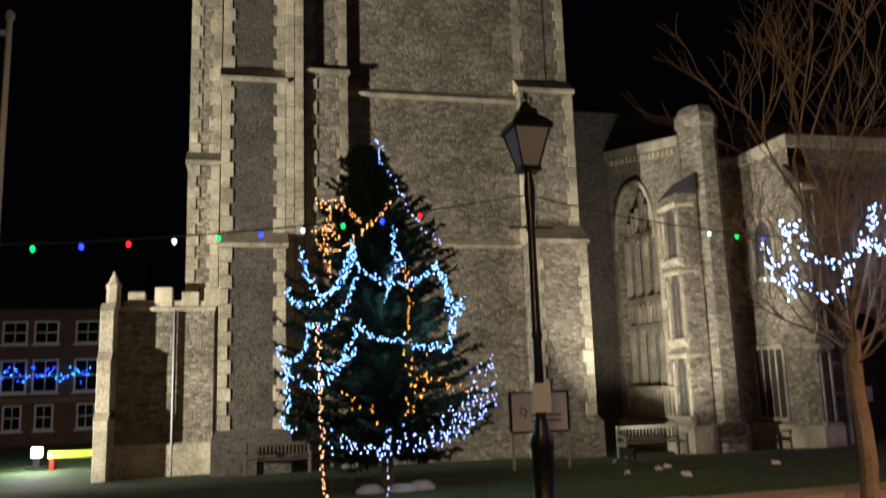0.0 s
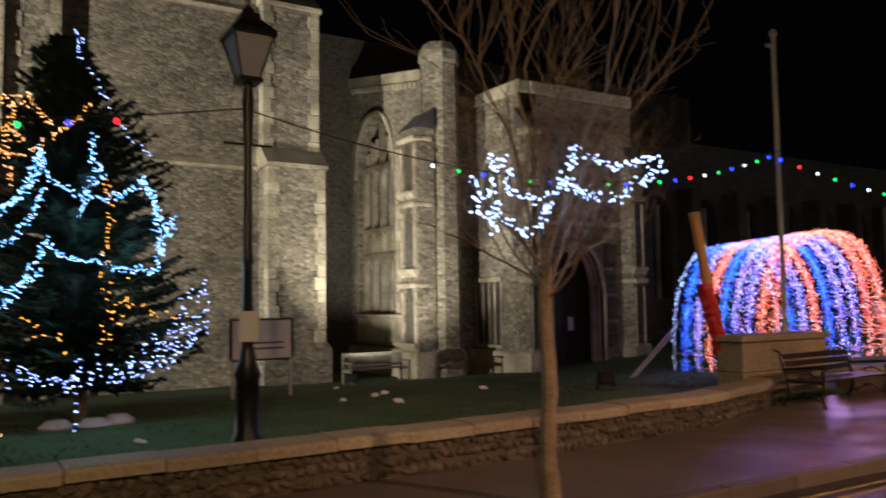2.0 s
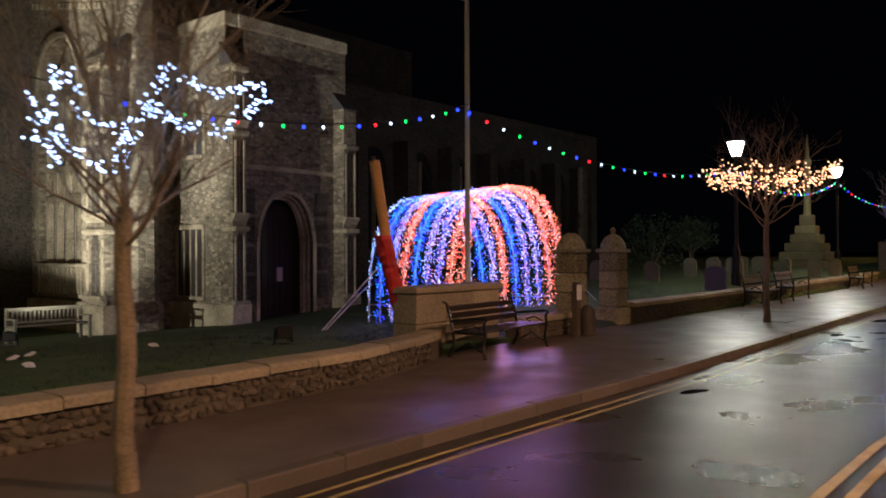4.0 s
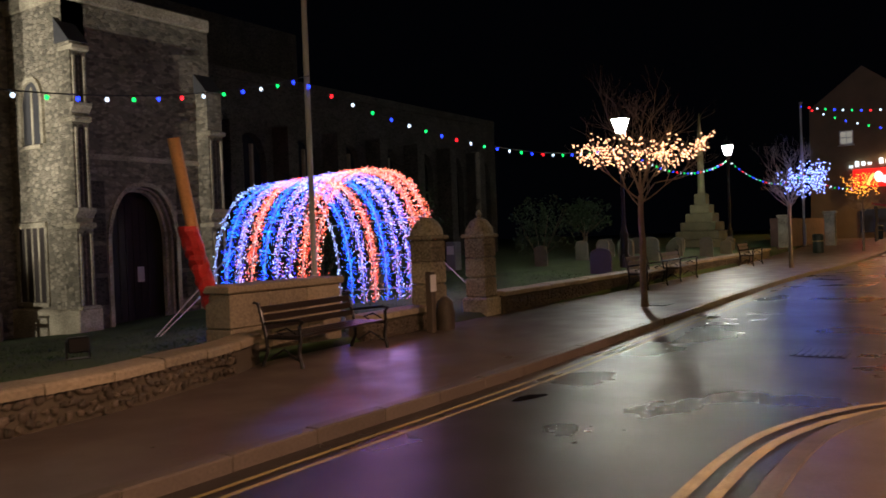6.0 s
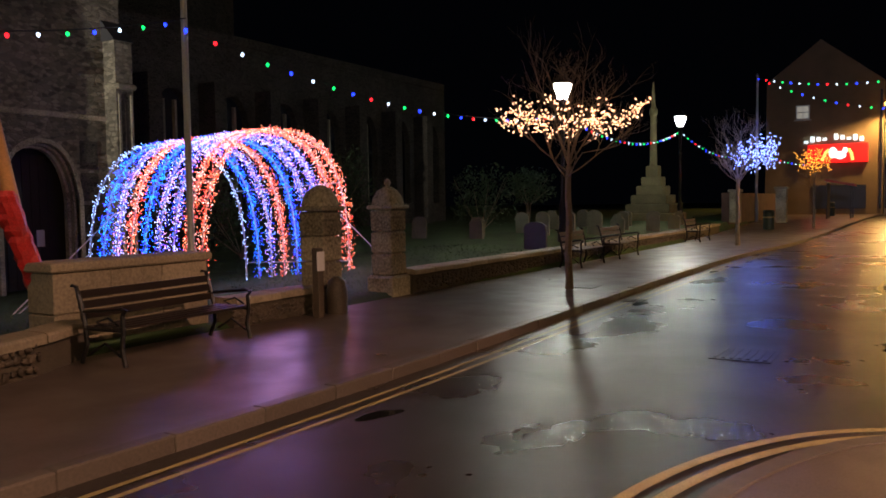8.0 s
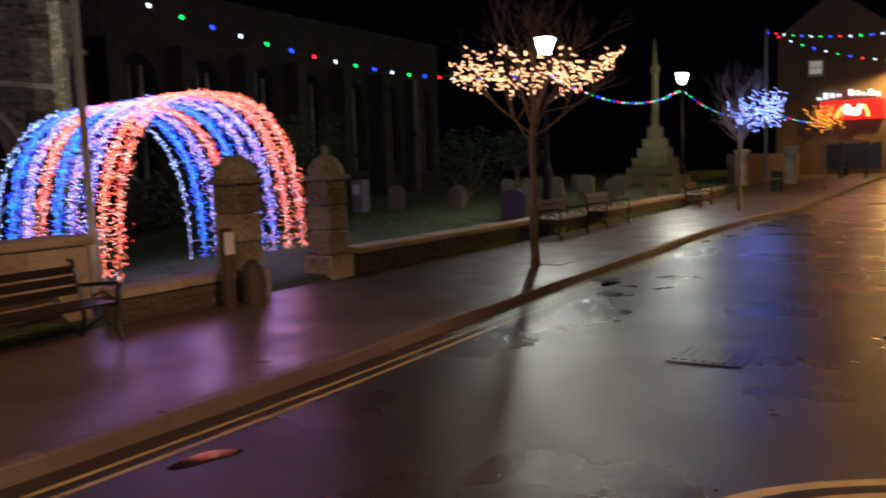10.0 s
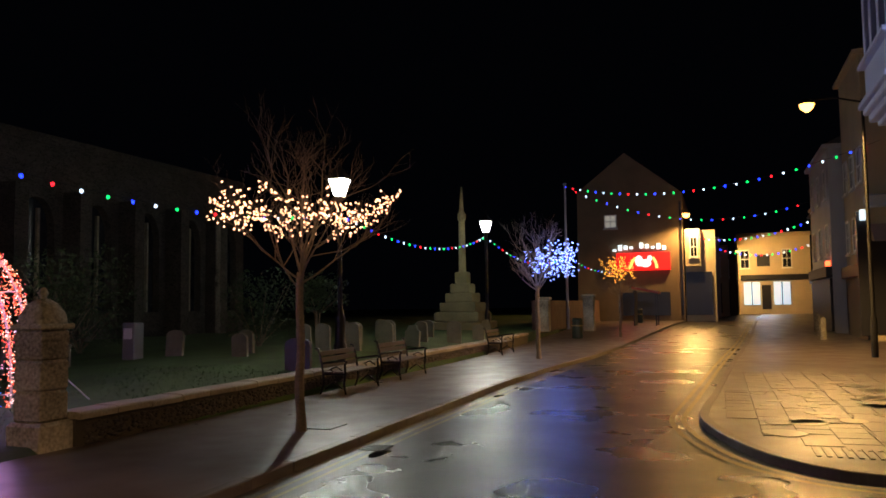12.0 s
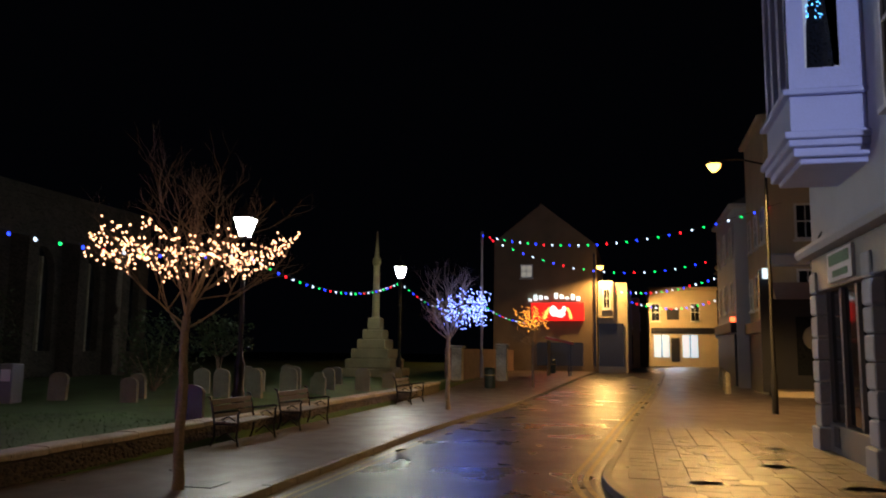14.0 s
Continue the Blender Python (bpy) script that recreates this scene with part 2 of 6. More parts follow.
M = {
    "asphalt": wet("wet_asphalt", (0.030, 0.026, 0.026), 0.39, 0.23, 0.7, 0.32, 110),
    "paving": wet("wet_paving", (0.115, 0.090, 0.084), 0.45, 0.27, 1.3, 0.14, 60, piece=0.12),
    "kerb": material("kerb_stone", (0.12, 0.098, 0.085), 0.45, 0, 0.25, 5, 0.2, 40, piece=0.15),
    "grass_soil": material("wet_turf", (0.044, 0.085, 0.024), 0.9, 0, 0.5, 4, 0.6, 50),
    "grass": material("grass_blades", (0.042, 0.090, 0.024), 0.6, 0, 0.35, 4, 0, 30, island=True),
    "limestone": material("limestone", (0.27, 0.235, 0.165), 0.88, 0, 0.55, 4.5, 0.6, 22, second=(0.36, 0.32, 0.235), piece=0.20),
    "wallcap": material("worn_cap_stone", (0.30, 0.25, 0.18), 0.75, 0, 0.35, 4, 0.3, 30, piece=0.18),
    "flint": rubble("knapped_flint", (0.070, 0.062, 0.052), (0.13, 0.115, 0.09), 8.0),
    "rubble": rubble("rubble_stone", (0.25, 0.22, 0.165), (0.20, 0.18, 0.14), 5.0),
    "flint_stone": material("flint_nodule", (0.085, 0.066, 0.050), 0.6, 0, 0.5, 9, 0.3, 40, piece=0.5),
    "mortar": material("lime_mortar", (0.085, 0.070, 0.052), 0.95, 0, 0.3, 6, 0.4, 60),
    "lead": material("lead_glazing", (0.02, 0.022, 0.03), 0.25, 0.0, 0.3, 8, 0.15, 30),
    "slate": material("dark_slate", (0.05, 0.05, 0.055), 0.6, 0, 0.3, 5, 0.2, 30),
    "iron": material("black_painted_iron", (0.012, 0.012, 0.013), 0.35, 0.2, 0.3, 8, 0.1, 40),
    "dull_black": material("dull_black_paint", (0.010, 0.010, 0.011), 0.85, 0, 0.3, 8, 0.1, 40),
    "steel": material("grey_painted_steel", (0.48, 0.47, 0.46), 0.4, 0.1, 0.12, 3, 0.05, 40),
    "bark": material("grey_bark", (0.20, 0.152, 0.105), 0.9, 0, 0.4, 14, 0.8, 45),
    "fir": material("fir_needles", (0.020, 0.050, 0.030), 0.7, 0, 0.3, 6, 0, 30, island=True),
    "leaf": material("evergreen_leaves", (0.035, 0.060, 0.022), 0.6, 0, 0.3, 6, 0, 30, island=True),
    "bench_dark": material("dark_wet_oak", (0.024, 0.017, 0.014), 0.4, 0, 0.3, 7, 0.25, 40),
    "bench_wood": material("weathered_oak", (0.085, 0.066, 0.05), 0.45, 0, 0.3, 7, 0.25, 40),
    "grey_wood": material("silvered_teak", (0.19, 0.18, 0.14), 0.75, 0, 0.25, 7, 0.25, 40),
    "pole_wood": material("orange_pine", (0.50, 0.25, 0.09), 0.6, 0, 0.2, 7, 0.2, 40),
    "red_fabric": material("red_tinsel_cloth", (0.42, 0.02, 0.02), 0.55, 0, 0.4, 14, 0.6, 50),
    "red_paint": material("red_paint", (0.50, 0.03, 0.02), 0.4, 0, 0.15, 4, 0.05, 30),
    "white_paint": material("white_paint", (0.76, 0.76, 0.74), 0.5, 0, 0.08, 3, 0.05, 40),
    # the bluish light on the bay is mixed into its paint colour
    "bay_blue_lit": material("blue_lit_paint", (0.46, 0.50, 0.78), 0.45, 0, 0.08, 3, 0.05, 40),
    "paper": material("white_board", (0.72, 0.71, 0.74), 0.6, 0, 0.08, 3, 0.03, 40),
    "ink": material("dark_print", (0.12, 0.08, 0.10), 0.7, 0, 0.2, 4, 0, 30),
    "green_print": material("green_print", (0.05, 0.16, 0.08), 0.6, 0, 0.2, 4, 0, 30),
    "slab": wet("worn_slab", (0.125, 0.098, 0.085), 0.55, 0.34, 1.3, 0.2, 60, piece=0.22),
    # pale base colour stands in for lamplight glinting on water
    "glint_patch": material("painted_glint", (0.27, 0.225, 0.15), 0.33, 0, 0.2, 3, 0.03, 30),
    "yellow_line": material("worn_yellow_line", (0.34, 0.27, 0.12), 0.5, 0, 0.4, 14, 0.15, 70),
    "grave": material("lichen_headstone", (0.18, 0.17, 0.12), 0.9, 0, 0.35, 6, 0.3, 35),
    "grave_dark": material("dark_slate_headstone", (0.045, 0.045, 0.05), 0.5, 0, 0.3, 6, 0.2, 35),
    "cross_stone": material("cross_limestone", (0.24, 0.20, 0.10), 0.9, 0, 0.3, 5, 0.3, 30, piece=0.12),
    "brick": material("dark_red_brick", (0.15, 0.085, 0.065), 0.85, 0, 0.3, 8, 0.3, 25),
    "render_tan": material("tan_render", (0.24, 0.17, 0.10), 0.85, 0, 0.2, 3, 0.15, 30),
    "render_cream": material("cream_render", (0.56, 0.47, 0.32), 0.8, 0, 0.12, 3, 0.1, 30),
    "render_pale": material("pale_grey_render", (0.50, 0.51, 0.56), 0.75, 0, 0.1, 3, 0.1, 30),
    "shopfront": material("grey_shopfront_paint", (0.20, 0.20, 0.21), 0.35, 0, 0.15, 4, 0.05, 30),
    "dark_paint": material("black_navy_paint", (0.02, 0.022, 0.032), 0.4, 0, 0.2, 4, 0.05, 30),
    "glass": material("dark_window_glass", (0.012, 0.014, 0.018), 0.06, 0.0, 0.2, 2, 0.0, 20),
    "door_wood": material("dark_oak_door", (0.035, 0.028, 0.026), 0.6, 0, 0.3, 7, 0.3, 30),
    "tape": material("yellow_green_barrier", (0.45, 0.62, 0.05), 0.5, 0, 0.1, 4, 0.05, 30),
    "sandbag": material("pale_sandbag", (0.55, 0.52, 0.50), 0.9, 0, 0.2, 8, 0.4, 50),
    "bin_green": material("dark_green_bin", (0.02, 0.035, 0.025), 0.5, 0, 0.2, 5, 0.1, 30),
    "water": material("puddle_water", (0.012, 0.012, 0.014), 0.05, 0, 0.2, 3, 0.02, 12),
    "pink_render": material("faded_pink_awning", (0.42, 0.27, 0.24), 0.7, 0, 0.2, 4, 0.15, 30),
    "cable": material("black_cable", (0.02, 0.02, 0.02), 0.6, 0, 0.1, 4, 0, 30),
    "dark_metal": material("cast_iron_cover", (0.035, 0.035, 0.035), 0.32, 0.3, 0.3, 8, 0.3, 60),
    "lantern_off": material("opal_lantern_glass", (0.30, 0.31, 0.35), 0.25, 0, 0.1, 4, 0, 30),
    "lantern_on": glow("lit_lantern_glass", (0.92, 1.0, 0.93), 60),
    "sodium_on": glow("lit_sodium_lantern", (1.0, 0.48, 0.10), 7),
    "led_white": glow("cool_white_led", (0.34, 0.52, 1.0), 6.5),
    "led_icy": glow("icy_blue_led", (0.1, 0.45, 1.0), 5.5),
    "led_violet": glow("blue_violet_led", (0.24, 0.34, 1.0), 6.5),
    "led_warm": glow("warm_white_led", (1.0, 0.49, 0.26), 5),
    "led_gold": glow("golden_led", (1.0, 0.36, 0.04), 4),
    "led_blue_mix": glow_mix("blue_led_curtain", [(0.01, 0.06, 1.0), (0.01, 0.05, 1.0), (0.02, 0.30, 1.0), (0.02, 0.42, 1.0), (0.06, 0.04, 1.0)], 5.0),
    "led_red_mix": glow_mix("red_led_curtain", [(1.0, 0.06, 0.02), (1.0, 0.22, 0.10), (0.9, 0.62, 0.6), (1.0, 0.10, 0.12), (1.0, 0.30, 0.14)], 4.5),
    "led_all_mix": glow_mix("mixed_led_curtain", [(0.02, 0.06, 1.0), (0.02, 0.20, 1.0), (0.6, 0.65, 1.0), (0.15, 0.06, 1.0), (0.5, 0.45, 1.0), (0.9, 0.30, 0.45)], 4.5),
    "bulb_red": glow("red_festoon_bulb", (1.0, 0.012, 0.02), 4),
    "bulb_blue": glow("blue_festoon_bulb", (0.01, 0.03, 1.0), 6),
    "bulb_green": glow("green_festoon_bulb", (0.004, 0.8, 0.12), 3),
    "bulb_white": glow("white_festoon_bulb", (0.6, 0.75, 1.0), 3),
    "window_cool": glow("lit_shop_window", (0.55, 0.72, 1.0), 0.8),
    "window_dim": glow("dim_lit_window", (0.75, 0.72, 0.62), 0.3),
    "window_blue": glow("blue_lit_window", (0.35, 0.48, 1.0), 0.9),
    "red_light": glow("red_wall_light", (1.0, 0.10, 0.03), 5),
    "sign_red": glow("red_led_panel", (1.0, 0.015, 0.012), 1.1),
    "sign_white": glow("white_led_panel", (0.75, 0.92, 1.0), 1.3),
    "sign_gold": glow("gold_led_panel", (1.0, 0.5, 0.12), 2.0),
}


# ---- building blocks ----
class Shape:
    """Collects boxes, turned shapes, prisms and tubes into one mesh."""

    def __init__(self):
        self.v, self.f = [], []

    def add(self, vs, fs):
        k = len(self.v)
        self.v += [tuple(p) for p in vs]
        self.f += [tuple(k + i for i in face) for face in fs]
        return self

    def box(self, x0, x1, y0, y1, z0, z1, c=0.0):
        if x0 > x1: x0, x1 = x1, x0
        if y0 > y1: y0, y1 = y1, y0
        if z0 > z1: z0, z1 = z1, z0
        c = min(c, (x1 - x0) * 0.3, (y1 - y0) * 0.3, (z1 - z0) * 0.3)
        if c <= 0:
            vs = [(x, y, z) for z in (z0, z1) for y in (y0, y1) for x in (x0, x1)]
            return self.add(vs, [(0, 2, 3, 1), (4, 5, 7, 6), (0, 1, 5, 4), (2, 6, 7, 3), (0, 4, 6, 2), (1, 3, 7, 5)])
        rings = []
        for z, d in ((z0, c), (z0 + c, 0), (z1 - c, 0), (z1, c)):
            a, b, e, g = x0 + d, x1 - d, y0 + d, y1 - d
            k = c * 0.6 if d == 0 else 0
            rings.append([(a + k, e, z), (b - k, e, z), (b, e + k, z), (b, g - k, z), (b - k, g, z), (a + k, g, z), (a, g - k, z), (a, e + k, z)])
        return self.rings(rings)

    def rings(self, rings, close=True):
        n = len(rings[0])
        vs = [p for r in rings for p in r]
        fs = [(i * n + j, i * n + (j + 1) % n, (i + 1) * n + (j + 1) % n, (i + 1) * n + j) for i in range(len(rings) - 1) for j in range(n)]
        if close:
            fs += [tuple(range(n - 1, -1, -1)), tuple(range((len(rings) - 1) * n, len(rings) * n))]
        return self.add(vs, fs)

    def lathe(self, x, y, prof, n=12, turn=0.0):
        return self.rings([[(x + r * math.cos(turn + 2 * math.pi * i / n), y + r * math.sin(turn + 2 * math.pi * i / n), z) for i in range(n)] for r, z in prof])

    def prism(self, poly, axis, a, b):
        """A flat outline, given counterclockwise, pushed from a to b along an axis."""
        if axis == "y":
            r = [[(p, t, q) for p, q in poly] for t in (a, b)]
        elif axis == "x":
            r = [[(t, p, q) for p, q in poly] for t in (a, b)]
        else:
            r = [[(p, q, t) for p, q in poly] for t in (a, b)]
        return self.rings(r)

    def tube(self, pts, r, n=5, r1=None):
        pts = [Vector(p) for p in pts]
        rings = []
        for i, p in enumerate(pts):
            d = (pts[min(i + 1, len(pts) - 1)] - pts[max(i - 1, 0)])
            if d.length < 1e-6: d = Vector((0, 0, 1))
            d.normalize()
            u = d.cross(Vector((0.31, 0.17, 0.93)) if abs(d.z) < 0.95 else Vector((1, 0, 0))).normalized()
            w = d.cross(u)
            k = r if r1 is None else r + (r1 - r) * i / (len(pts) - 1)
            rings.append([p + u * k * math.cos(2 * math.pi * j / n) + w * k * math.sin(2 * math.pi * j / n) for j in range(n)])
        return self.rings(rings)

    def dots(self, pts, r):
        for x, y, z in pts:
            self.add([(x + r, y, z), (x, y + r, z), (x - r, y, z), (x, y - r, z), (x, y, z + r), (x, y, z - r)],
                     [(0, 1, 4), (1, 2, 4), (2, 3, 4), (3, 0, 4), (1, 0, 5), (2, 1, 5), (3, 2, 5), (0, 3, 5)])
        return self

    def mesh(self, name):
        me = bpy.data.meshes.new(name)
        me.from_pydata(self.v, [], self.f)
        me.update()
        return me


def smooth(ob, angle=40):
    ob.data.polygons.foreach_set("use_smooth", [True] * len(ob.data.polygons))
    ob.data.set_sharp_from_angle(angle=radians(angle))
    return ob


def part(name, shape, mat, parent=None, label="", soft=False):
    """Links a shape as one mesh object, under a thing or a part where one is given."""
    me = shape.mesh(name)
    me.materials.append(M[mat])
    ob = new(name, me)
    if parent:
        ob.parent = parent
    if label:
        ob["label"] = label
    return smooth(ob) if soft else ob


def thing(name, label, category, at=(0, 0, 0), turn=0.0, group="", kind=""):
    ob = new(name)
    ob.matrix_world = pose(*at, 0, 0, turn)
    return tagged(ob, label, category, group, kind)


def S():
    return Shape()


def ease(t):
    t = min(max(t, 0.0), 1.0)
    return t * t * (3 - 2 * t)


def ground_z(x):
    """The street dips a little and climbs gently towards the far end."""
    return -0.06 * ease((x - 5.0) / 7.0) + 0.34 * ease((x - 42.0) / 28.0)


def yard_z(x, y):
    """The churchyard falls from the street wall to the church, and stands higher behind the wall further on."""
    near = 1 - ease((x - 19.0) / 12.0)
    return ground_z(x) + 0.06 + ease((x - 15.0) / 10.0) * (0.28 + 0.20 * ease((y - 8.2) / 2.5)) - (0.56 * ease((y - 9.0) / 10.0) + 0.55 * ease((y - 17.0) / 9.0)) * near


def lerp(a, b, t):
    return a + (b - a) * t

# ---- ground, road and pavements ----
def sheet(name, xs, ys, height, mat, label, category):
    s = S()
    n = len(ys)
    s.add([(x, y, height(x, y)) for x in xs for y in ys],
          [(i * n + j, (i + 1) * n + j, (i + 1) * n + j + 1, i * n + j + 1) for i in range(len(xs) - 1) for j in range(n - 1)])
    ob = part(name, s, mat)
    return tagged(smooth(ob), label, category, kind="structure")


def span(a, b, n):
    return [a + (b - a) * i / n for i in range(n + 1)]


sheet("ground", [-600, -60, 200, 700], [-600, -40, 60, 700], lambda x, y: -1.6, "grass_soil", "dark bare earth under the whole town", "ground")
KERB = [(-60, 4.38), (12, 4.40), (20, 4.48), (27, 4.48), (31, 4.32), (36, 3.85), (44, 3.62), (54, 3.28), (70, 2.35), (120, -1.0)]


def kerb_y(x):
    """The line of the north kerb."""
    for (a, p), (b, q) in zip(KERB, KERB[1:]):
        if x <= b:
            return p + (q - p) * (x - a) / (b - a)
    return KERB[-1][1]


sheet("road", span(-60, 190, 250), span(-34, 4.9, 30), lambda x, y: ground_z(x) - 0.10 - 0.0022 * (y - 1.5) ** 2 * (1 if -2 < y < 5 else 0), "asphalt", "wet dark asphalt road shining under the street lights", "road")


def wall_y(x):
    """The front face of the churchyard wall: it steps back where the bench stands."""
    pts = [(-60, 6.3), (4.5, 6.4), (7.2, 6.62), (9.2, 7.2), (10.2, 7.75), (12.5, 7.8), (17, 7.76), (36, 7.78), (50, 8.4), (90, 9.4)]
    for (a, p), (b, q) in zip(pts, pts[1:]):
        if x <= b:
            return lerp(p, q, (x - a) / (b - a))
    return pts[-1][1]


s = S()
xs = span(-60, 110, 170)
s.add([(x, y, ground_z(x) - (0.004 if y > 5 else 0)) for x in xs for y in (kerb_y(x) + 0.14, 5.6, 7.0, wall_y(x) + 0.1)],
      [(i * 4 + j, (i + 1) * 4 + j, (i + 1) * 4 + j + 1, i * 4 + j + 1) for i in range(170) for j in range(3)])
tagged(part("pavement_north", s, "paving"), "wet dark pavement between kerb and churchyard wall", "pavement", kind="structure")

NEAR_KERB = [(-60, 1.0), (8.0, 1.0), (9.2, 0.92), (10.2, 0.6), (10.9, 0.1), (11.3, -0.8), (11.4, -34)]
FAR_KERB = [(17.5, -34), (17.5, -2.2), (17.75, -1.4), (18.5, -0.76), (19.6, -0.32), (20.8, -0.02), (21.9, 0.1), (24.7, -0.05), (33.9, -0.55), (48, -1.45), (70, -2.7), (120, -5.5)]


def smooth_line(pts, per=6):
    out = []
    P = [Vector(p) for p in pts]
    for i in range(len(P) - 1):
        a, b, c, d = P[max(i - 1, 0)], P[i], P[i + 1], P[min(i + 2, len(P) - 1)]
        for k in range(per):
            t = k / per
            ln = (c - b).length
            m0 = (c - a).normalized() * ln * 0.9 if i > 0 else (c - b)
            m1 = (d - b).normalized() * ln * 0.9 if i < len(P) - 2 else (c - b)
            out.append((2 * t ** 3 - 3 * t * t + 1) * b + (t ** 3 - 2 * t * t + t) * m0 + (-2 * t ** 3 + 3 * t * t) * c + (t ** 3 - t * t) * m1)
    return out + [P[-1]]


def offset(line, d):
    out = []
    for i, p in enumerate(line):
        q = (line[min(i + 1, len(line) - 1)] - line[max(i - 1, 0)]).normalized()
        out.append(p + Vector((-q.y, q.x)) * d)
    return out


def ribbon(line, a, b, z, mat, name, label, category, kind=""):
    L, R = offset(line, a), offset(line, b)
    s = S()
    s.add([(p.x, p.y, ground_z(p.x) + z) for pr in zip(L, R) for p in pr], [(2 * i, 2 * i + 1, 2 * i + 3, 2 * i + 2) for i in range(len(L) - 1)])
    return tagged(part(name, s, mat), label, category, kind=kind)


def dense(line, step=0.9):
    """Cuts the long stretches of a line into short ones."""
    out = []
    for p, q in zip(line, line[1:]):
        n = max(1, round((q - p).length / step))
        out += [p.lerp(q, k / n) for k in range(n)]
    return out + [line[-1]]


near_line, far_line = dense(smooth_line(NEAR_KERB)), dense(smooth_line(FAR_KERB))
for nm, line, side in (("pavement_south", near_line, -34), ("pavement_square", far_line, -34)):
    s = S()
    inner = offset(line, -0.13)
    n = len(inner)
    if nm == "pavement_south":
        pts = [(p.x, p.y) for p in inner]
        far = [(p.x, -34) for p in inner]
    else:
        pts = [(p.x, p.y) for p in inner]
        far = [(max(p.x, 17.7), -34) for p in inner]
    s.add([(x, y, ground_z(x) - 0.004) for x, y in pts] + [(x, y, ground_z(x) - 0.004) for x, y in far], [(i, n + i, n + i + 1, i + 1) for i in range(n - 1)])
    tagged(part(nm, s, "paving"), "wet stone pavement lit orange by the street lamps", "pavement", kind="structure")

# double yellow lines
left_line = [Vector((x, kerb_y(x))) for x in span(-60, 100, 178)]
for line, sign, nm in ((left_line, -1, "north"), (near_line, 1, "south"), (far_line, 1, "square")):
    for d in ((0.22, 0.38) if nm == "north" else (0.20, 0.38)):
        ribbon(line, sign * d, sign * (d + (0.055 if nm == "north" else 0.085)), -0.088 if sign > 0 else -0.113, "yellow_line", "road_marking", "worn yellow line painted along the wet kerb", "road marking", "structure")

# kerbs, stone by stone
kerb_n = thing("kerb_north", "long kerb of worn pale stones", "kerb", kind="structure")
kmesh = S().box(0, 0.895, 0, 0.15, -0.22, 0.004, 0.012).mesh("kerb_stone")
kmesh.materials.append(M["kerb"])
for i in range(96):
    x = -14 + i * 0.9
    o = new("kerb_stone", kmesh)
    o.parent = kerb_n
    o.matrix_basis = pose(x, kerb_y(x) + 0.002 * math.sin(i * 2.7), ground_z(x) + 0.003 * math.sin(i * 1.9), 0, -math.degrees(math.atan2(ground_z(x + 0.9) - ground_z(x), 0.9)), math.degrees(math.atan2(kerb_y(x + 0.9) - kerb_y(x), 0.9)) + 0.15 * math.sin(i * 3.1))
def kerb_run(name, line, a, b):
    k = thing(name, "curved kerb of worn pale stones", "kerb", kind="structure")
    for p, q in zip(line, line[1:]):
        L = (q - p).length
        m = max(1, round(L / 0.9))
        for j in range(m):
            c = p.lerp(q, j / m)
            if not a < c.x < b or c.y < -9: continue
            o = new("kerb_stone", kmesh)
            o.parent = k
            ang = math.degrees(math.atan2(q.y - p.y, q.x - p.x))
            o.matrix_basis = pose(c.x, c.y, ground_z(c.x), 0, 0, ang) @ Matrix.Diagonal((L / m / 0.9, -1, 1, 1))
kerb_run("kerb_south", near_line, -14, 12)
kerb_run("kerb_square", far_line, 17, 70)

# ---- churchyard ----
sheet("churchyard_lawn", span(-60, 20, 80) + span(21, 90, 46), [6.45, 6.9, 7.4, 8.0, 8.35, 8.7] + span(9, 27, 24) + [30, 45, 70], lambda x, y: (ground_z(x) - 0.25 if y < wall_y(x) + 0.2 else yard_z(x, max(y, 8))) + 0.03 * noise.noise(Vector((x * 0.5, y * 0.5, 0))), "grass_soil", "rough wet churchyard lawn, dark green", "lawn")


def flint_wall(name, x0, x1, height=0.40):
    w = thing(name, "low flint churchyard wall with a pale stone coping", "wall", kind="structure")
    n = max(2, int((x1 - x0) / 0.7))
    xs_ = span(x0, x1, n)
    core = S()
    core.rings([[(x, wall_y(x) + 0.02, ground_z(x) - 0.1), (x, wall_y(x) + 0.34, ground_z(x) - 0.3), (x, wall_y(x) + 0.34, ground_z(x) + height - 0.09), (x, wall_y(x) + 0.02, ground_z(x) + height - 0.09)] for x in xs_])
    part("core", core, "mortar", w, "flint rubble and mortar core")
    for i, (a, b) in enumerate(zip(xs_, xs_[1:])):
        q = S()
        y0, y1, za, zb = wall_y(a), wall_y(b), ground_z(a) + height, ground_z(b) + height
        d = 0.006 * math.sin(i * 2.3)
        c = 0.018
        g = 0.006
        rr = []
        for x, y, z in ((a + g, y0, za + d), (b - g, y1, zb + d)):
            rr.append([(x, y - 0.04, z - 0.10), (x, y + 0.40, z - 0.10), (x, y + 0.40, z - c), (x, y + 0.40 - c, z), (x, y + 0.02 + c, z + 0.004), (x, y - 0.04 + c, z - c * 0.4), (x, y - 0.04, z - c * 1.6)])
        q.rings(rr)
        part("coping_stone", q, "wallcap", w)
    return w


walls = [flint_wall("churchyard_wall", -12.0, 10.1), flint_wall("churchyard_wall", 12.4, 14.15), flint_wall("churchyard_wall", 16.75, 44.5, 0.45)]

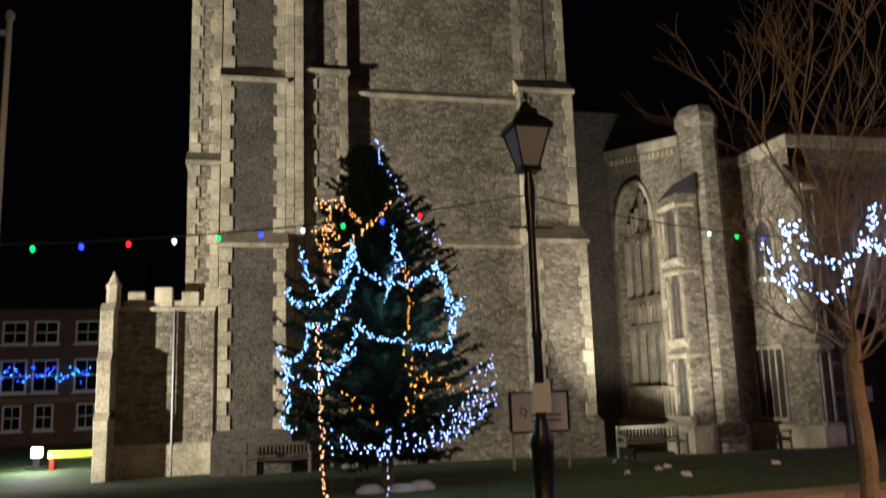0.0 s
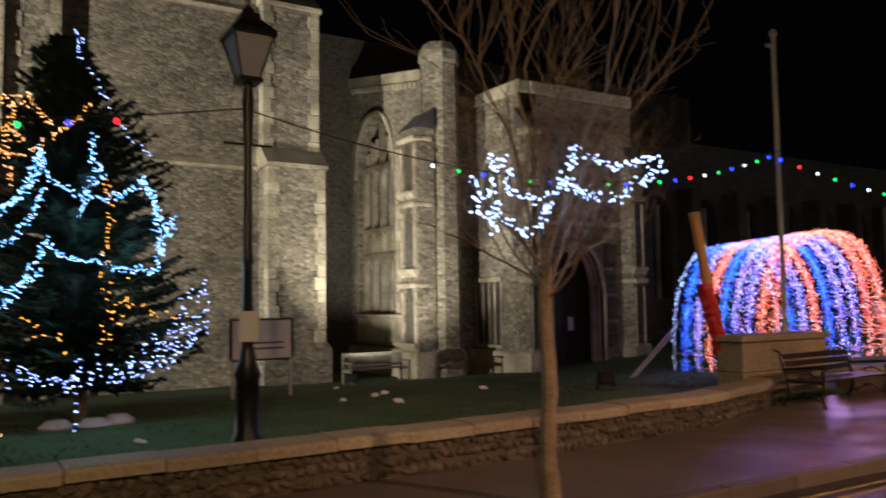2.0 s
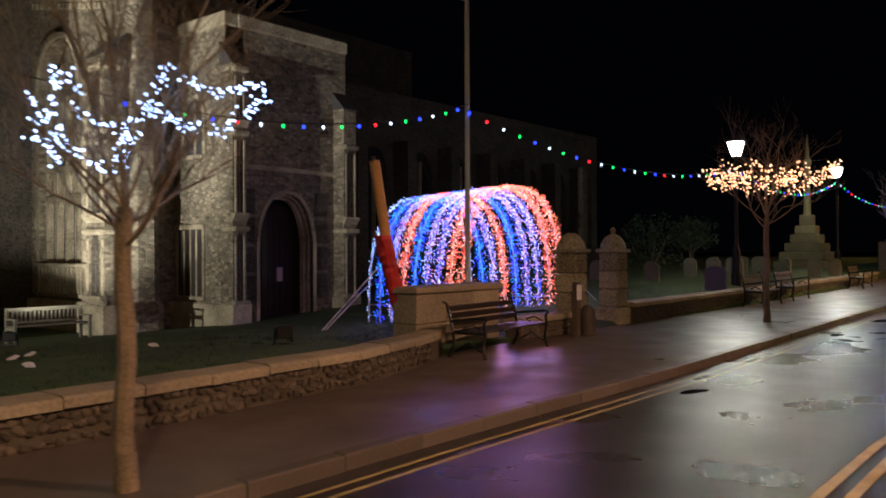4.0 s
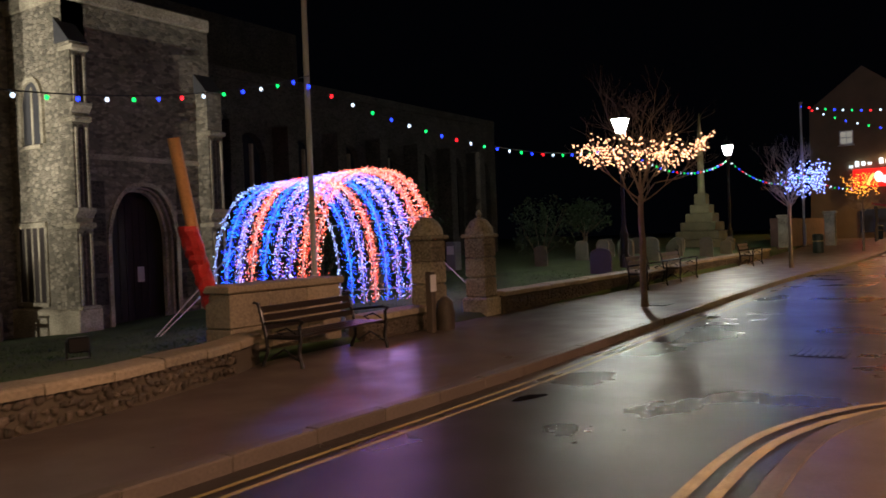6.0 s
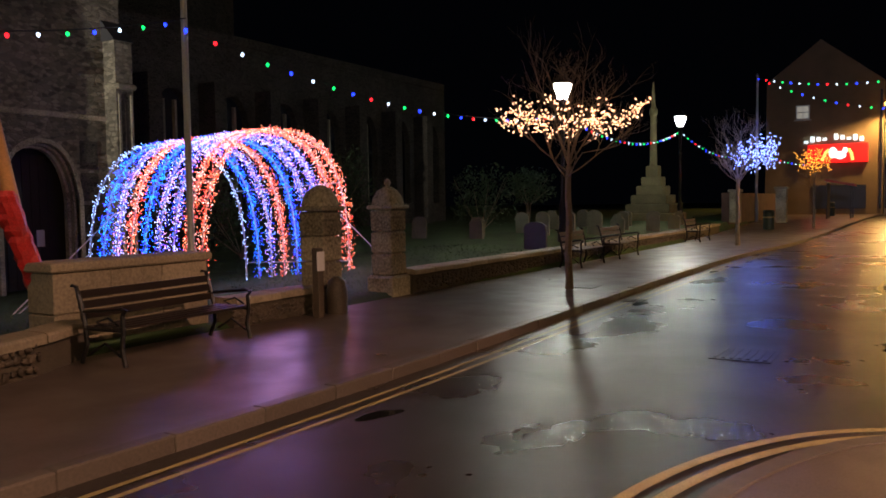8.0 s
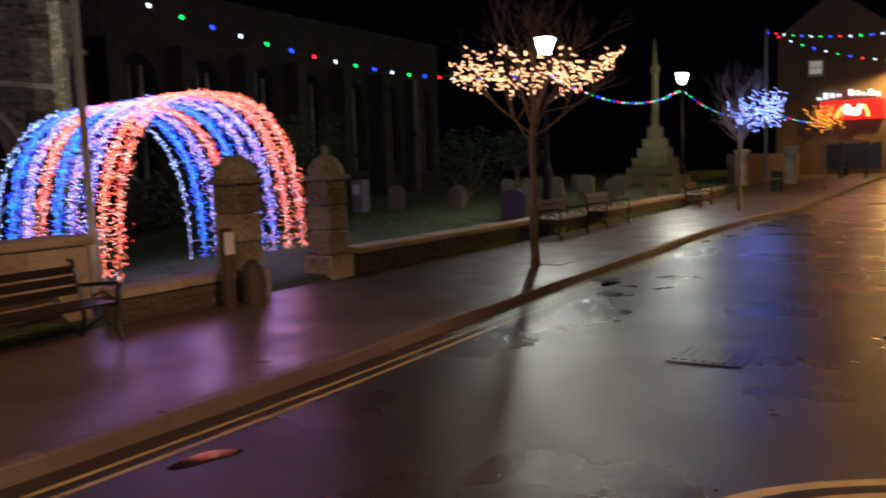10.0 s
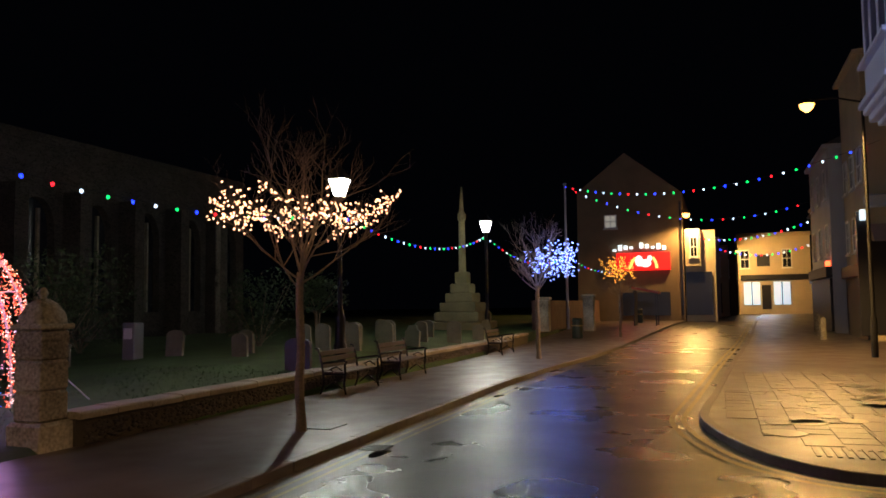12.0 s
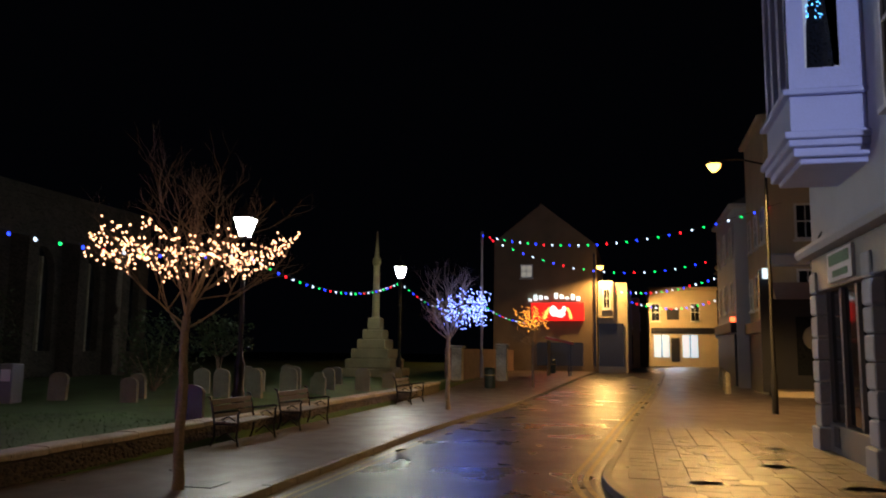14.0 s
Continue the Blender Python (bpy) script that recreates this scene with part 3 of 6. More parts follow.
# ---- church ----
def arch(cx, base, half, spring, rise, n=8):
    """A pointed arch outline: from the right foot over the point to the left foot."""
    pts = [(cx + half, base)]
    for i in range(n + 1):
        a = i / n
        pts.append((cx + half * math.cos(a * math.pi / 2) ** 0.8 if i < n else cx, spring + rise * math.sin(a * math.pi / 2) ** 1.15))
    for i in range(n - 1, -1, -1):
        a = i / n
        pts.append((cx - half * math.cos(a * math.pi / 2) ** 0.8, spring + rise * math.sin(a * math.pi / 2) ** 1.15))
    return pts + [(cx - half, base)]


def wall_with_arch(s, x0, x1, z0, z1, y0, y1, outline):
    """A wall along x with one arched opening cut through it, reaching down to the outline's feet."""
    base = outline[0][1]
    top = outline
    mid = len(top) // 2
    for y, flip in ((y0, False), (y1, True)):
        k = len(s.v)
        pts = [(p[0], y, p[1]) for p in top]
        s.v += pts
        n = len(pts)
        s.v += [(x1, y, base), (x1, y, z1), (top[mid][0], y, z1), (x0, y, z1), (x0, y, base)]
        a = tuple([k + i for i in range(0, mid + 1)] + [k + n + 2, k + n + 1, k + n])
        b = tuple([k + i for i in range(mid, n)] + [k + n + 4, k + n + 3, k + n + 2])
        for f in (a, b):
            s.f.append(f if flip else tuple(reversed(f)))
        if base > z0 + 0.01:
            kk = len(s.v)
            s.v += [(x0, y, z0), (x1, y, z0), (x1, y, base), (x0, y, base)]
            f = (kk, kk + 1, kk + 2, kk + 3)
            s.f.append(tuple(reversed(f)) if flip else f)
    k = len(s.v)
    n = len(top)
    s.v += [(p[0], y0, p[1]) for p in top] + [(p[0], y1, p[1]) for p in top]
    s.f += [(k + i, k + i + 1, k + n + i + 1, k + n + i) for i in range(n - 1)]
    if base > z0 + 0.01:
        s.f.append((k + n - 1, k, k + n, k + 2 * n - 1))
    s.add([(x0, y0, z0), (x0, y1, z0), (x0, y1, z1), (x0, y0, z1)], [(0, 3, 2, 1)])
    s.add([(x1, y0, z0), (x1, y1, z0), (x1, y1, z1), (x1, y0, z1)], [(0, 1, 2, 3)])
    s.add([(x0, y0, z1), (x1, y0, z1), (x1, y1, z1), (x0, y1, z1)], [(0, 1, 2, 3)])
    return s


def arch_band(cx, base, half, spring, rise, width, y0, y1, n=8):
    """A moulding that follows a pointed arch."""
    a, b = arch(cx, base, half, spring, rise, n), arch(cx, base, half + width, spring, rise + width, n)
    s = S()
    s.rings([[(p[0], y0, p[1]), (q[0], y0, q[1]), (q[0], y1, q[1]), (p[0], y1, p[1])] for p, q in zip(a, b)])
    return s


church = thing("church", "medieval flint and limestone church, floodlit from one side", "church", kind="structure")
church["category"] = "church"
ZB = -0.75
TY = 20.6


def quoins(xa, xb, y, z0, z1, depth=0.03, wide=0.30, narrow=0.21, side=1, h=0.34):
    """Alternating corner stones up one edge of a buttress."""
    z, i = z0, 0
    while z < z1 - 0.05:
        hh = min(h * (0.85 + 0.3 * random.random()), z1 - z)
        w_ = wide if i % 2 else narrow
        w_ = min(w_, abs(xb - xa) * 0.48)
        a, b = (xa, xa + w_) if side > 0 else (xb - w_, xb)
        part("quoin", S().box(a - (0.012 if side > 0 else 0), b + (0.012 if side < 0 else 0), y - depth, y + 0.30, z + 0.006, z + hh - 0.006, 0.012), "limestone", church)
        z += hh
        i += 1


def buttress(x0, x1, yf, yb, stages, mat="flint"):
    """A stepped buttress: each stage is (top, how far the next one steps back)."""
    z, y = ZB, yf
    a, b = x0, x1
    for i, (top, back) in enumerate(stages):
        part("buttress_stage", S().box(a, b, y, yb, z, top), mat, church)
        quoins(a, b, y, z + (0.9 if i == 0 else 0), top, side=1)
        quoins(a, b, y, z + (0.9 if i == 0 else 0), top, side=-1)
        if i == 0:
            part("plinth", S().rings([[(a - 0.14, y - 0.14, ZB), (b + 0.14, y - 0.14, ZB), (b + 0.14, yb, ZB), (a - 0.14, yb, ZB)],
                                      [(a - 0.14, y - 0.14, 0.35), (b + 0.14, y - 0.14, 0.35), (b + 0.14, yb, 0.35), (a - 0.14, yb, 0.35)],
                                      [(a - 0.02, y - 0.02, 0.55), (b + 0.02, y - 0.02, 0.55), (b + 0.02, yb, 0.55), (a - 0.02, yb, 0.55)]]), mat, church)
        if back:
            part("weathering", S().prism([(y - 0.10, top), (y - 0.10, top + 0.10), (y + back, top + 0.10 + back * 1.15), (yb, top + 0.10 + back * 1.15), (yb, top)], "x", a - 0.07, b + 0.07), "limestone", church)
            z = top + 0.1
            y += back
    return church


# tower and vestry
before = set(church.children)
part("tower_wall", S().box(0.2, 7.3, TY, TY + 6.5, ZB, 19.0), "rubble", church)
part("plinth", S().prism([(TY - 0.16, ZB), (TY - 0.16, 0.3), (TY - 0.02, 0.5), (TY + 0.2, 0.5), (TY + 0.2, ZB)], "x", 1.3, 6.2), "rubble", church)
for z in (5.15, 9.4):
    part("string_course", S().prism([(TY - 0.13, z), (TY - 0.16, z + 0.08), (TY - 0.02, z + 0.24), (TY + 0.2, z + 0.24), (TY + 0.2, z)], "x", 1.3, 6.3), "limestone", church)
buttress(-1.85, -0.25, TY - 0.75, TY + 1.2, [(5.0, 0.32), (9.5, 0.35), (13.5, 0.3), (18.0, 0)], "flint")
buttress(-0.22, 0.22, TY - 0.42, TY + 1.2, [(18.0, 0)], "flint")
buttress(0.30, 1.42, TY - 0.28, TY + 1.0, [(9.9, 0.12), (18.0, 0)], "rubble")
buttress(-2.75, -1.95, TY + 0.7, TY + 2.0, [(7.5, 0.3), (13.0, 0.3), (18.0, 0)], "rubble")
buttress(6.35, 7.95, TY - 0.75, TY + 1.0, [(5.2, 0.42), (9.7, 0.35), (14.0, 0.3), (18.0, 0)], "rubble")
# vestry with a battlement
part("vestry_wall", S().box(-4.35, -2.0, TY + 0.2, TY + 4, ZB, 3.55), "rubble", church)
part("string_course", S().box(-4.45, -1.95, TY + 0.1, TY + 0.4, 3.5, 3.62, 0.03), "limestone", church)
for i, x in enumerate((-4.1, -3.45, -2.8, -2.25)):
    part("merlon", S().box(x, x + 0.42, TY + 0.18, TY + 0.48, 3.6, 4.0 + 0.12 * (i % 2), 0.02), "limestone", church)
part("parapet_rail", S().box(-4.2, -2.0, TY + 0.22, TY + 0.44, 3.6, 3.78, 0.02), "limestone", church)
part("vestry_pinnacle", S().lathe(-4.42, TY + 0.15, [(0.17, 3.5), (0.17, 4.1), (0.20, 4.15), (0.12, 4.25), (0.02, 4.5)], 6), "limestone", church)
s = S()
for z0, z1, y in ((ZB, 0.9, TY - 0.75), (0.9, 2.3, TY - 0.6), (2.3, 3.5, TY - 0.42)):
    s.box(-4.62, -4.30, y, TY + 0.4, z0, z1, 0.03)
    s.prism([(y - 0.05, z1 - 0.02), (y + 0.16, z1 + 0.18), (TY + 0.3, z1 + 0.18), (TY + 0.3, z1 - 0.02)], "x", -4.62, -4.30)
part("vestry_buttress", s, "limestone", church)
part("vestry_plinth", S().box(-4.3, -2.0, TY + 0.06, TY + 0.3, ZB, 0.25, 0.04), "limestone", church)
part("drainpipe", S().tube([(-2.95, TY + 0.1, ZB), (-2.95, TY + 0.1, 3.5)], 0.05, 8), "iron", church)

# the tower block is large and stands well back on the lawn
TOWER = Matrix.Translation((-1.0, -0.25, 1.53)) @ Matrix.Diagonal((1.25, 1.25, 1.25, 1)) @ Matrix.Translation((1.0, 0.25, -1.53))
for ob in set(church.children) - before:
    ob.data.transform(TOWER)


def west(shape, x0, y_north):
    """Turns a shape drawn as a south wall into a west wall: its left end lies at y_north, its face at x0."""
    shape.v = [(x0 + y, y_north - x, z) for x, y, z in shape.v]
    return shape


def niche_buttress(name, turn, u0, u1, out, top, ledges):
    """A stone buttress with canopied niches, their shade drawn as dark panels, along a wall and then turned."""
    c = (u0 + u1) / 2
    part(name, turn(S().box(u0, u1, -out, 0.1, ZB - 0.6, top)), "rubble", church)
    part("plinth", turn(S().box(u0 - 0.12, u1 + 0.12, -out - 0.14, 0.1, ZB - 0.6, -0.1, 0.05)), "limestone", church)
    part("weathering", turn(S().prism([(-out - 0.06, top), (0.1, top + 0.75), (0.1, top)], "x", u0 - 0.05, u1 + 0.05)), "slate", church)
    for z0, z1 in ledges:
        w = (u1 - u0) * 0.20
        # no hollow is cut: a dark panel paints the niche's shade
        part("niche", turn(arch_band(c, z0, 0.02, z1 - 0.4, 0.3, w, -out - 0.012, -out + 0.05, 5)), "flint", church, "empty niche, its shade drawn as a dark panel")
        part("niche_canopy", turn(S().box(u0 - 0.03, u1 + 0.03, -out - 0.16, 0.0, z1 + 0.05, z1 + 0.22, 0.04)), "limestone", church)
        part("niche_ledge", turn(S().prism([(-out - 0.16, z0 - 0.10), (-out - 0.16, z0 - 0.02), (-out + 0.05, z0 - 0.02), (-out + 0.05, z0 - 0.34)], "x", u0 - 0.03, u1 + 0.03)), "limestone", church)
        for q in (u0 + 0.06, u1 - 0.12):
            part("niche_shaft", turn(S().box(q, q + 0.06, -out - 0.05, -out + 0.02, z0, z1 - 0.1)), "limestone", church)


# west wall of the aisle with the great window
AX, AN = 13.3, 29.3


def aw(shape):
    return west(shape, AX, AN)


WC, WH = 2.12, 1.5
part("aisle_wall", aw(wall_with_arch(S(), 0.0, 5.7, ZB - 0.5, 9.0, 0.0, 0.8, arch(WC, 1.1, WH, 6.9, 1.85))), "rubble", church)
part("aisle_gable", aw(S().prism([(0.0, 9.0), (5.7, 9.0), (5.7, 9.32), (0.0, 10.40)], "y", 0.0, 0.8)), "rubble", church)
part("parapet", aw(S().prism([(-0.05, 10.42), (5.75, 9.34), (5.75, 9.72), (-0.05, 10.80)], "y", -0.10, 0.85)), "limestone", church)
s = S()
for i in range(17):
    u = 0.15 + i * 0.32
    z = 10.36 - 0.189 * u
    s.box(u, u + 0.16, -0.10, 0.02, z - 0.2, z, 0.02)
part("corbel_table", aw(s), "limestone", church)
tr = S()
for i in range(5):
    u = WC - WH + i * WH / 2
    edge = i in (0, 4)
    tr.box(u - 0.075, u + 0.075, 0.22, 0.46, 1.1, 6.9 if edge else 7.9 if i != 2 else 8.6)
tr.box(WC - WH, WC + WH, 0.20, 0.48, 4.28, 4.48).box(WC - WH, WC + WH, 0.20, 0.48, 3.32, 3.46).box(WC - WH, WC + WH, 0.22, 0.46, 6.85, 6.98)
part("mullion", aw(tr), "limestone", church, "stone mullions and transoms")
for i in range(4):
    u = WC - WH + (i + 0.5) * WH / 2
    for zb, ht in ((2.95, 0.32), (6.35, 0.40)):
        part("tracery_light", aw(arch_band(u, zb - 0.3, 0.24, zb, ht, 0.12, 0.24, 0.42, 5)), "limestone", church)
    part("tracery_panel", aw(S().box(u - 0.30, u + 0.30, 0.40, 0.46, 3.46, 4.28)), "limestone", church, "blind stone panel")
    for du in (-0.17, 0.17):
        part("tracery_light", aw(arch_band(u + du, 3.5, 0.08, 3.95, 0.2, 0.08, 0.28, 0.42, 4)), "limestone", church)
for u, zb in ((WC - 0.75, 7.35), (WC - 0.37, 7.6), (WC, 7.2), (WC + 0.37, 7.6), (WC + 0.75, 7.35), (WC - 1.12, 7.1), (WC + 1.12, 7.1)):
    part("tracery_light", aw(arch_band(u, zb - 0.25, 0.10, zb + 0.1, 0.24, 0.09, 0.26, 0.42, 4)), "limestone", church)
part("leaded_glass", aw(S().box(WC - WH - 0.1, WC + WH + 0.1, 0.50, 0.54, 1.0, 8.9)), "lead", church, "dark leaded glass")
s = S()
for i in range(22):
    s.box(WC - WH + 0.07 + i * 0.137, WC - WH + 0.085 + i * 0.137, 0.485, 0.5, 1.1, 7.0)
for i in range(26):
    s.box(WC - WH, WC + WH, 0.485, 0.5, 1.2 + i * 0.22, 1.215 + i * 0.22)
part("glazing_bars", aw(s), "steel", church, "lead glazing bars")
part("hood_mould", aw(arch_band(WC, 6.5, WH + 0.03, 6.9, 1.9, 0.16, -0.14, 0.05)), "limestone", church)
s = S().box(WC - WH - 0.1, WC + WH + 0.7, -0.16, 0.02, 1.0, 1.14, 0.03).box(WC - WH - 0.1, WC + WH + 0.7, -0.10, 0.02, 0.0, 0.12, 0.02)
for i in range(15):
    u = WC - WH - 0.05 + i * 0.262
    s.box(u, u + 0.09, -0.07, 0.02, 0.12, 1.0)
part("blind_panel", aw(s), "limestone", church, "carved stone panel below the window")
part("plinth", aw(S().box(0.0, 5.7, -0.2, 0.1, ZB - 0.5, -0.1, 0.06)), "limestone", church)
for u in (3.75, 0.28):
    z, i = 1.2, 0
    while z < 6.9:
        w_ = 0.34 if i % 2 else 0.22
        part("jamb_stone", aw(S().box(u if u > 1 else u + 0.3 - w_, u + w_ if u > 1 else u + 0.3, -0.015, 0.2, z, z + 0.36, 0.012)), "limestone", church)
        z += 0.375
        i += 1
niche_buttress("niche_buttress", aw, 5.25, 6.35, 0.62, 7.5, ((5.35, 7.0), (2.7, 4.75), (0.2, 2.0)))
part("stair_turret", S().lathe(13.95, 23.45, [(0.86, ZB - 0.5), (0.86, -0.2), (0.72, 0.0), (0.66, 9.9), (0.74, 10.0), (0.72, 10.35), (0.55, 10.65)], 8, 0.39), "rubble", church)
part("drainpipe", S().tube([(14.78, 24.05, ZB - 0.4), (14.78, 24.05, 8.8)], 0.06, 8), "iron", church)
part("hopper", S().lathe(14.78, 24.0, [(0.07, 8.6), (0.16, 8.85), (0.16, 9.05)], 6), "iron", church)
# the aisle's south side, in shade between turret and porch
part("aisle_wall", S().box(13.9, 15.8, 24.15, 24.9, ZB - 0.5, 9.1), "rubble", church)
part("string_course", S().box(14.5, 15.75, 24.05, 24.3, 8.9, 9.15, 0.04), "limestone", church)

# porch: lit west wall and shaded south front with the door
PX, PN, PY = 15.75, 24.6, 21.2


def pw(shape):
    return west(shape, PX, PN)


ZP = -1.0
part("porch_wall", pw(S().box(0.0, 3.4, 0.0, 0.7, ZP - 0.3, 8.7)), "rubble", church)
part("porch_parapet", pw(S().box(-0.05, 3.45, -0.08, 0.5, 8.7, 9.16, 0.05)), "limestone", church)
part("plinth", pw(S().box(0.0, 3.4, -0.16, 0.1, ZP - 0.3, -0.15, 0.05)), "limestone", church)
# flat dark panel takes the place of the shade inside the window recess
part("blocked_window", pw(S().box(0.75, 2.15, -0.012, 0.05, 0.05, 2.25)), "door_wood", church, "square window, its recess shade drawn as a dark panel")
part("window_surround", pw(S().box(0.62, 0.75, -0.05, 0.05, 0.0, 2.3).box(2.15, 2.28, -0.05, 0.05, 0.0, 2.3).box(0.62, 2.28, -0.10, 0.05, 2.25, 2.42, 0.02).box(0.62, 2.28, -0.08, 0.05, -0.08, 0.05, 0.02)), "limestone", church)
for i in range(3):
    part("mullion", pw(S().box(1.06 + i * 0.35, 1.14 + i * 0.35, -0.03, 0.05, 0.05, 2.25)), "limestone", church)
# the arched recess is flat too, its shade given by dark colour
part("blind_window", pw(S().prism(arch(1.75, 4.7, 0.5, 5.9, 0.65), "y", -0.012, 0.05)), "slate", church, "blind arched window, its recess shade drawn as a dark panel")
part("hood_mould", pw(arch_band(1.75, 4.7, 0.5, 5.9, 0.65, 0.14, -0.09, 0.03)), "limestone", church)
part("mullion", pw(S().box(1.70, 1.80, -0.03, 0.05, 4.7, 6.4).box(1.30, 2.2, -0.09, 0.03, 4.58, 4.7, 0.02)), "limestone", church)
DC = 18.18
part("porch_wall", wall_with_arch(S(), PX + 0.004, 20.95, ZP, 8.7, PY, PY + 0.7, arch(DC, ZP, 1.16, 1.75, 1.7)), "rubble", church)
part("porch_base", S().box(PX + 0.7, 20.95, PY + 0.02, PY + 3.5, ZP - 0.4, ZP), "limestone", church)
part("porch_parapet", S().box(PX + 0.45, 21.0, PY - 0.08, PY + 0.4, 8.72, 9.16, 0.05), "limestone", church)
part("string_course", S().box(PX + 0.4, 20.95, PY - 0.07, PY + 0.1, 4.2, 4.36, 0.03), "limestone", church)
for k_ in (0.0, 0.2, 0.4):
    part("door_mould", arch_band(DC, ZP, 1.16 - k_ * 0.35, 1.75, 1.7 - k_ * 0.35, 0.13, PY - 0.07 + k_, PY + 0.1 + k_), "limestone", church, "carved stone door moulding")
for xa in (17.0 - 0.75, 19.4):
    for i in range(4):
        part("wall_panel", S().box(xa + 0.04, xa + 0.62, PY - 0.03, PY + 0.05, -0.1 + i * 0.95, 0.72 + i * 0.95, 0.02), "flint", church, "flint flushwork panel")


def ps(shape):
    shape.v = [(x, y + PY, z) for x, y, z in shape.v]
    return shape


niche_buttress("porch_buttress", ps, 15.62, 16.12, 0.55, 7.4, ((5.7, 7.1), (2.75, 5.1), (0.0, 2.1)))
niche_buttress("porch_buttress", ps, 20.35, 20.95, 0.55, 6.6, ((2.75, 5.1), (0.0, 2.1)))
part("porch_side_wall", S().box(20.3, 20.95, PY + 0.7, PY + 3.4, ZP - 0.3, 8.7), "rubble", church)
inner = part("inner_door", S().box(16.6, 20.2, PY + 1.3, PY + 1.42, ZP, 3.5), "door_wood", church, "dark oak double door")
for i in range(9):
    part("door_board", S().box(17.1 + i * 0.26, 17.34 + i * 0.26, PY + 1.265, PY + 1.3, ZP, 3.2, 0.008), "door_wood", inner)
part("door_notice", S().box(18.78, 19.02, PY + 1.24, PY + 1.262, 0.45, 0.95), "paper", church, "white paper notice on the door")
part("porch_roof", S().box(PX + 0.5, 20.9, PY + 0.5, PY + 3.4, 8.5, 8.62), "slate", church)
# nave and clerestory, dark behind
NY = 24.3
for i in range(8):
    xa = 20.95 + i * 3.1
    part("nave_wall", wall_with_arch(S(), xa, xa + 3.1, ZB, 8.2, NY, NY + 0.6, arch(xa + 1.55, 1.6, 0.85, 4.8, 1.3)), "flint", church)
    part("nave_buttress", S().box(xa - 0.3, xa + 0.3, NY - 0.9, NY, ZB, 6.4), "flint", church)
    s = S()
    for x in (-0.28, 0.28):
        s.box(xa + 1.55 + x - 0.05, xa + 1.55 + x + 0.05, NY + 0.2, NY + 0.35, 1.6, 5.7)
    part("mullion", s, "limestone", church)
part("leaded_glass", S().box(20.95, 45.7, NY + 0.36, NY + 0.40, 1.4, 6.4), "lead", church)
part("nave_parapet", S().box(20.95, 45.7, NY - 0.06, NY + 0.6, 8.2, 8.6, 0.03), "flint", church)
part("nave_roof", S().prism([(NY + 0.4, 8.3), (NY + 4.5, 9.6), (NY + 4.5, 8.3)], "x", 14.2, 45.7), "slate", church)
part("clerestory_wall", S().box(11.0, 34.0, NY + 5.2, NY + 12, ZB - 0.5, 12.6), "flint", church)
part("end_wall", S().box(45.1, 45.7, NY + 0.6, NY + 12, ZB - 0.5, 8.3), "flint", church)

# ---- houses and shops ----
def sash(parent, x0, x1, z0, z1, y, face=-1, mat="glass", frame_mat="white_paint", along="x", bars=True):
    """A window set into a wall that runs along x (or y): frame, pane, glazing bars and sill."""
    def bx(s, a, b, c, d, e, f):
        return s.box(a, b, c, d, e, f) if along == "x" else s.box(c, d, a, b, e, f)
    d = face * 0.05
    w = part("window", bx(S(), x0 + 0.05, x1 - 0.05, y + d * 0.2, y + d * 0.5, z0 + 0.05, z1 - 0.05), mat, parent)
    s = S()
    for a, b, e, f in ((x0, x0 + 0.09, z0, z1), (x1 - 0.09, x1, z0, z1), (x0 + 0.09, x1 - 0.09, z0, z0 + 0.09), (x0 + 0.09, x1 - 0.09, z1 - 0.09, z1)):
        bx(s, a, b, y, y + d * 1.3, e, f)
    if bars:
        bx(s, x0 + 0.09, x1 - 0.09, y, y + d, (z0 + z1) / 2 - 0.03, (z0 + z1) / 2 + 0.03)
        bx(s, (x0 + x1) / 2 - 0.02, (x0 + x1) / 2 + 0.02, y, y + d * 0.9, z0 + 0.09, z1 - 0.09)
    part("frame", s, frame_mat, w)
    part("sill", bx(S(), x0 - 0.08, x1 + 0.08, y, y + d * 2.6, z0 - 0.09, z0 - 0.01), frame_mat, w)
    return w


# corner shop with a bay window
shop = thing("corner_shop", "grey painted corner shop with a white bay window above", "shop")
SX0, SX1, SY = 19.6, 26.7, -4.1
g0 = ground_z(23)
part("wall", S().box(SX0, SX1, SY - 6, SY, 3.4, 10.5), "render_pale", shop, "pale rendered upper wall")
part("wall", S().box(SX0, SX1, SY - 6, SY - 0.35, -0.3, 3.4), "shopfront", shop)
for xa in (26.15, 22.35, 19.7):
    z = g0 + 0.45
    pil = part("pilaster", S().box(xa - 0.06, xa + 0.56, SY - 0.4, SY + 0.16, -0.2, g0 + 0.45, 0.03), "render_pale", shop, "rusticated stone pilaster")
    while z < 3.3:
        part("block", S().box(xa, xa + 0.5, SY - 0.4, SY + 0.10, z, z + 0.42, 0.035), "render_pale", pil)
        z += 0.44
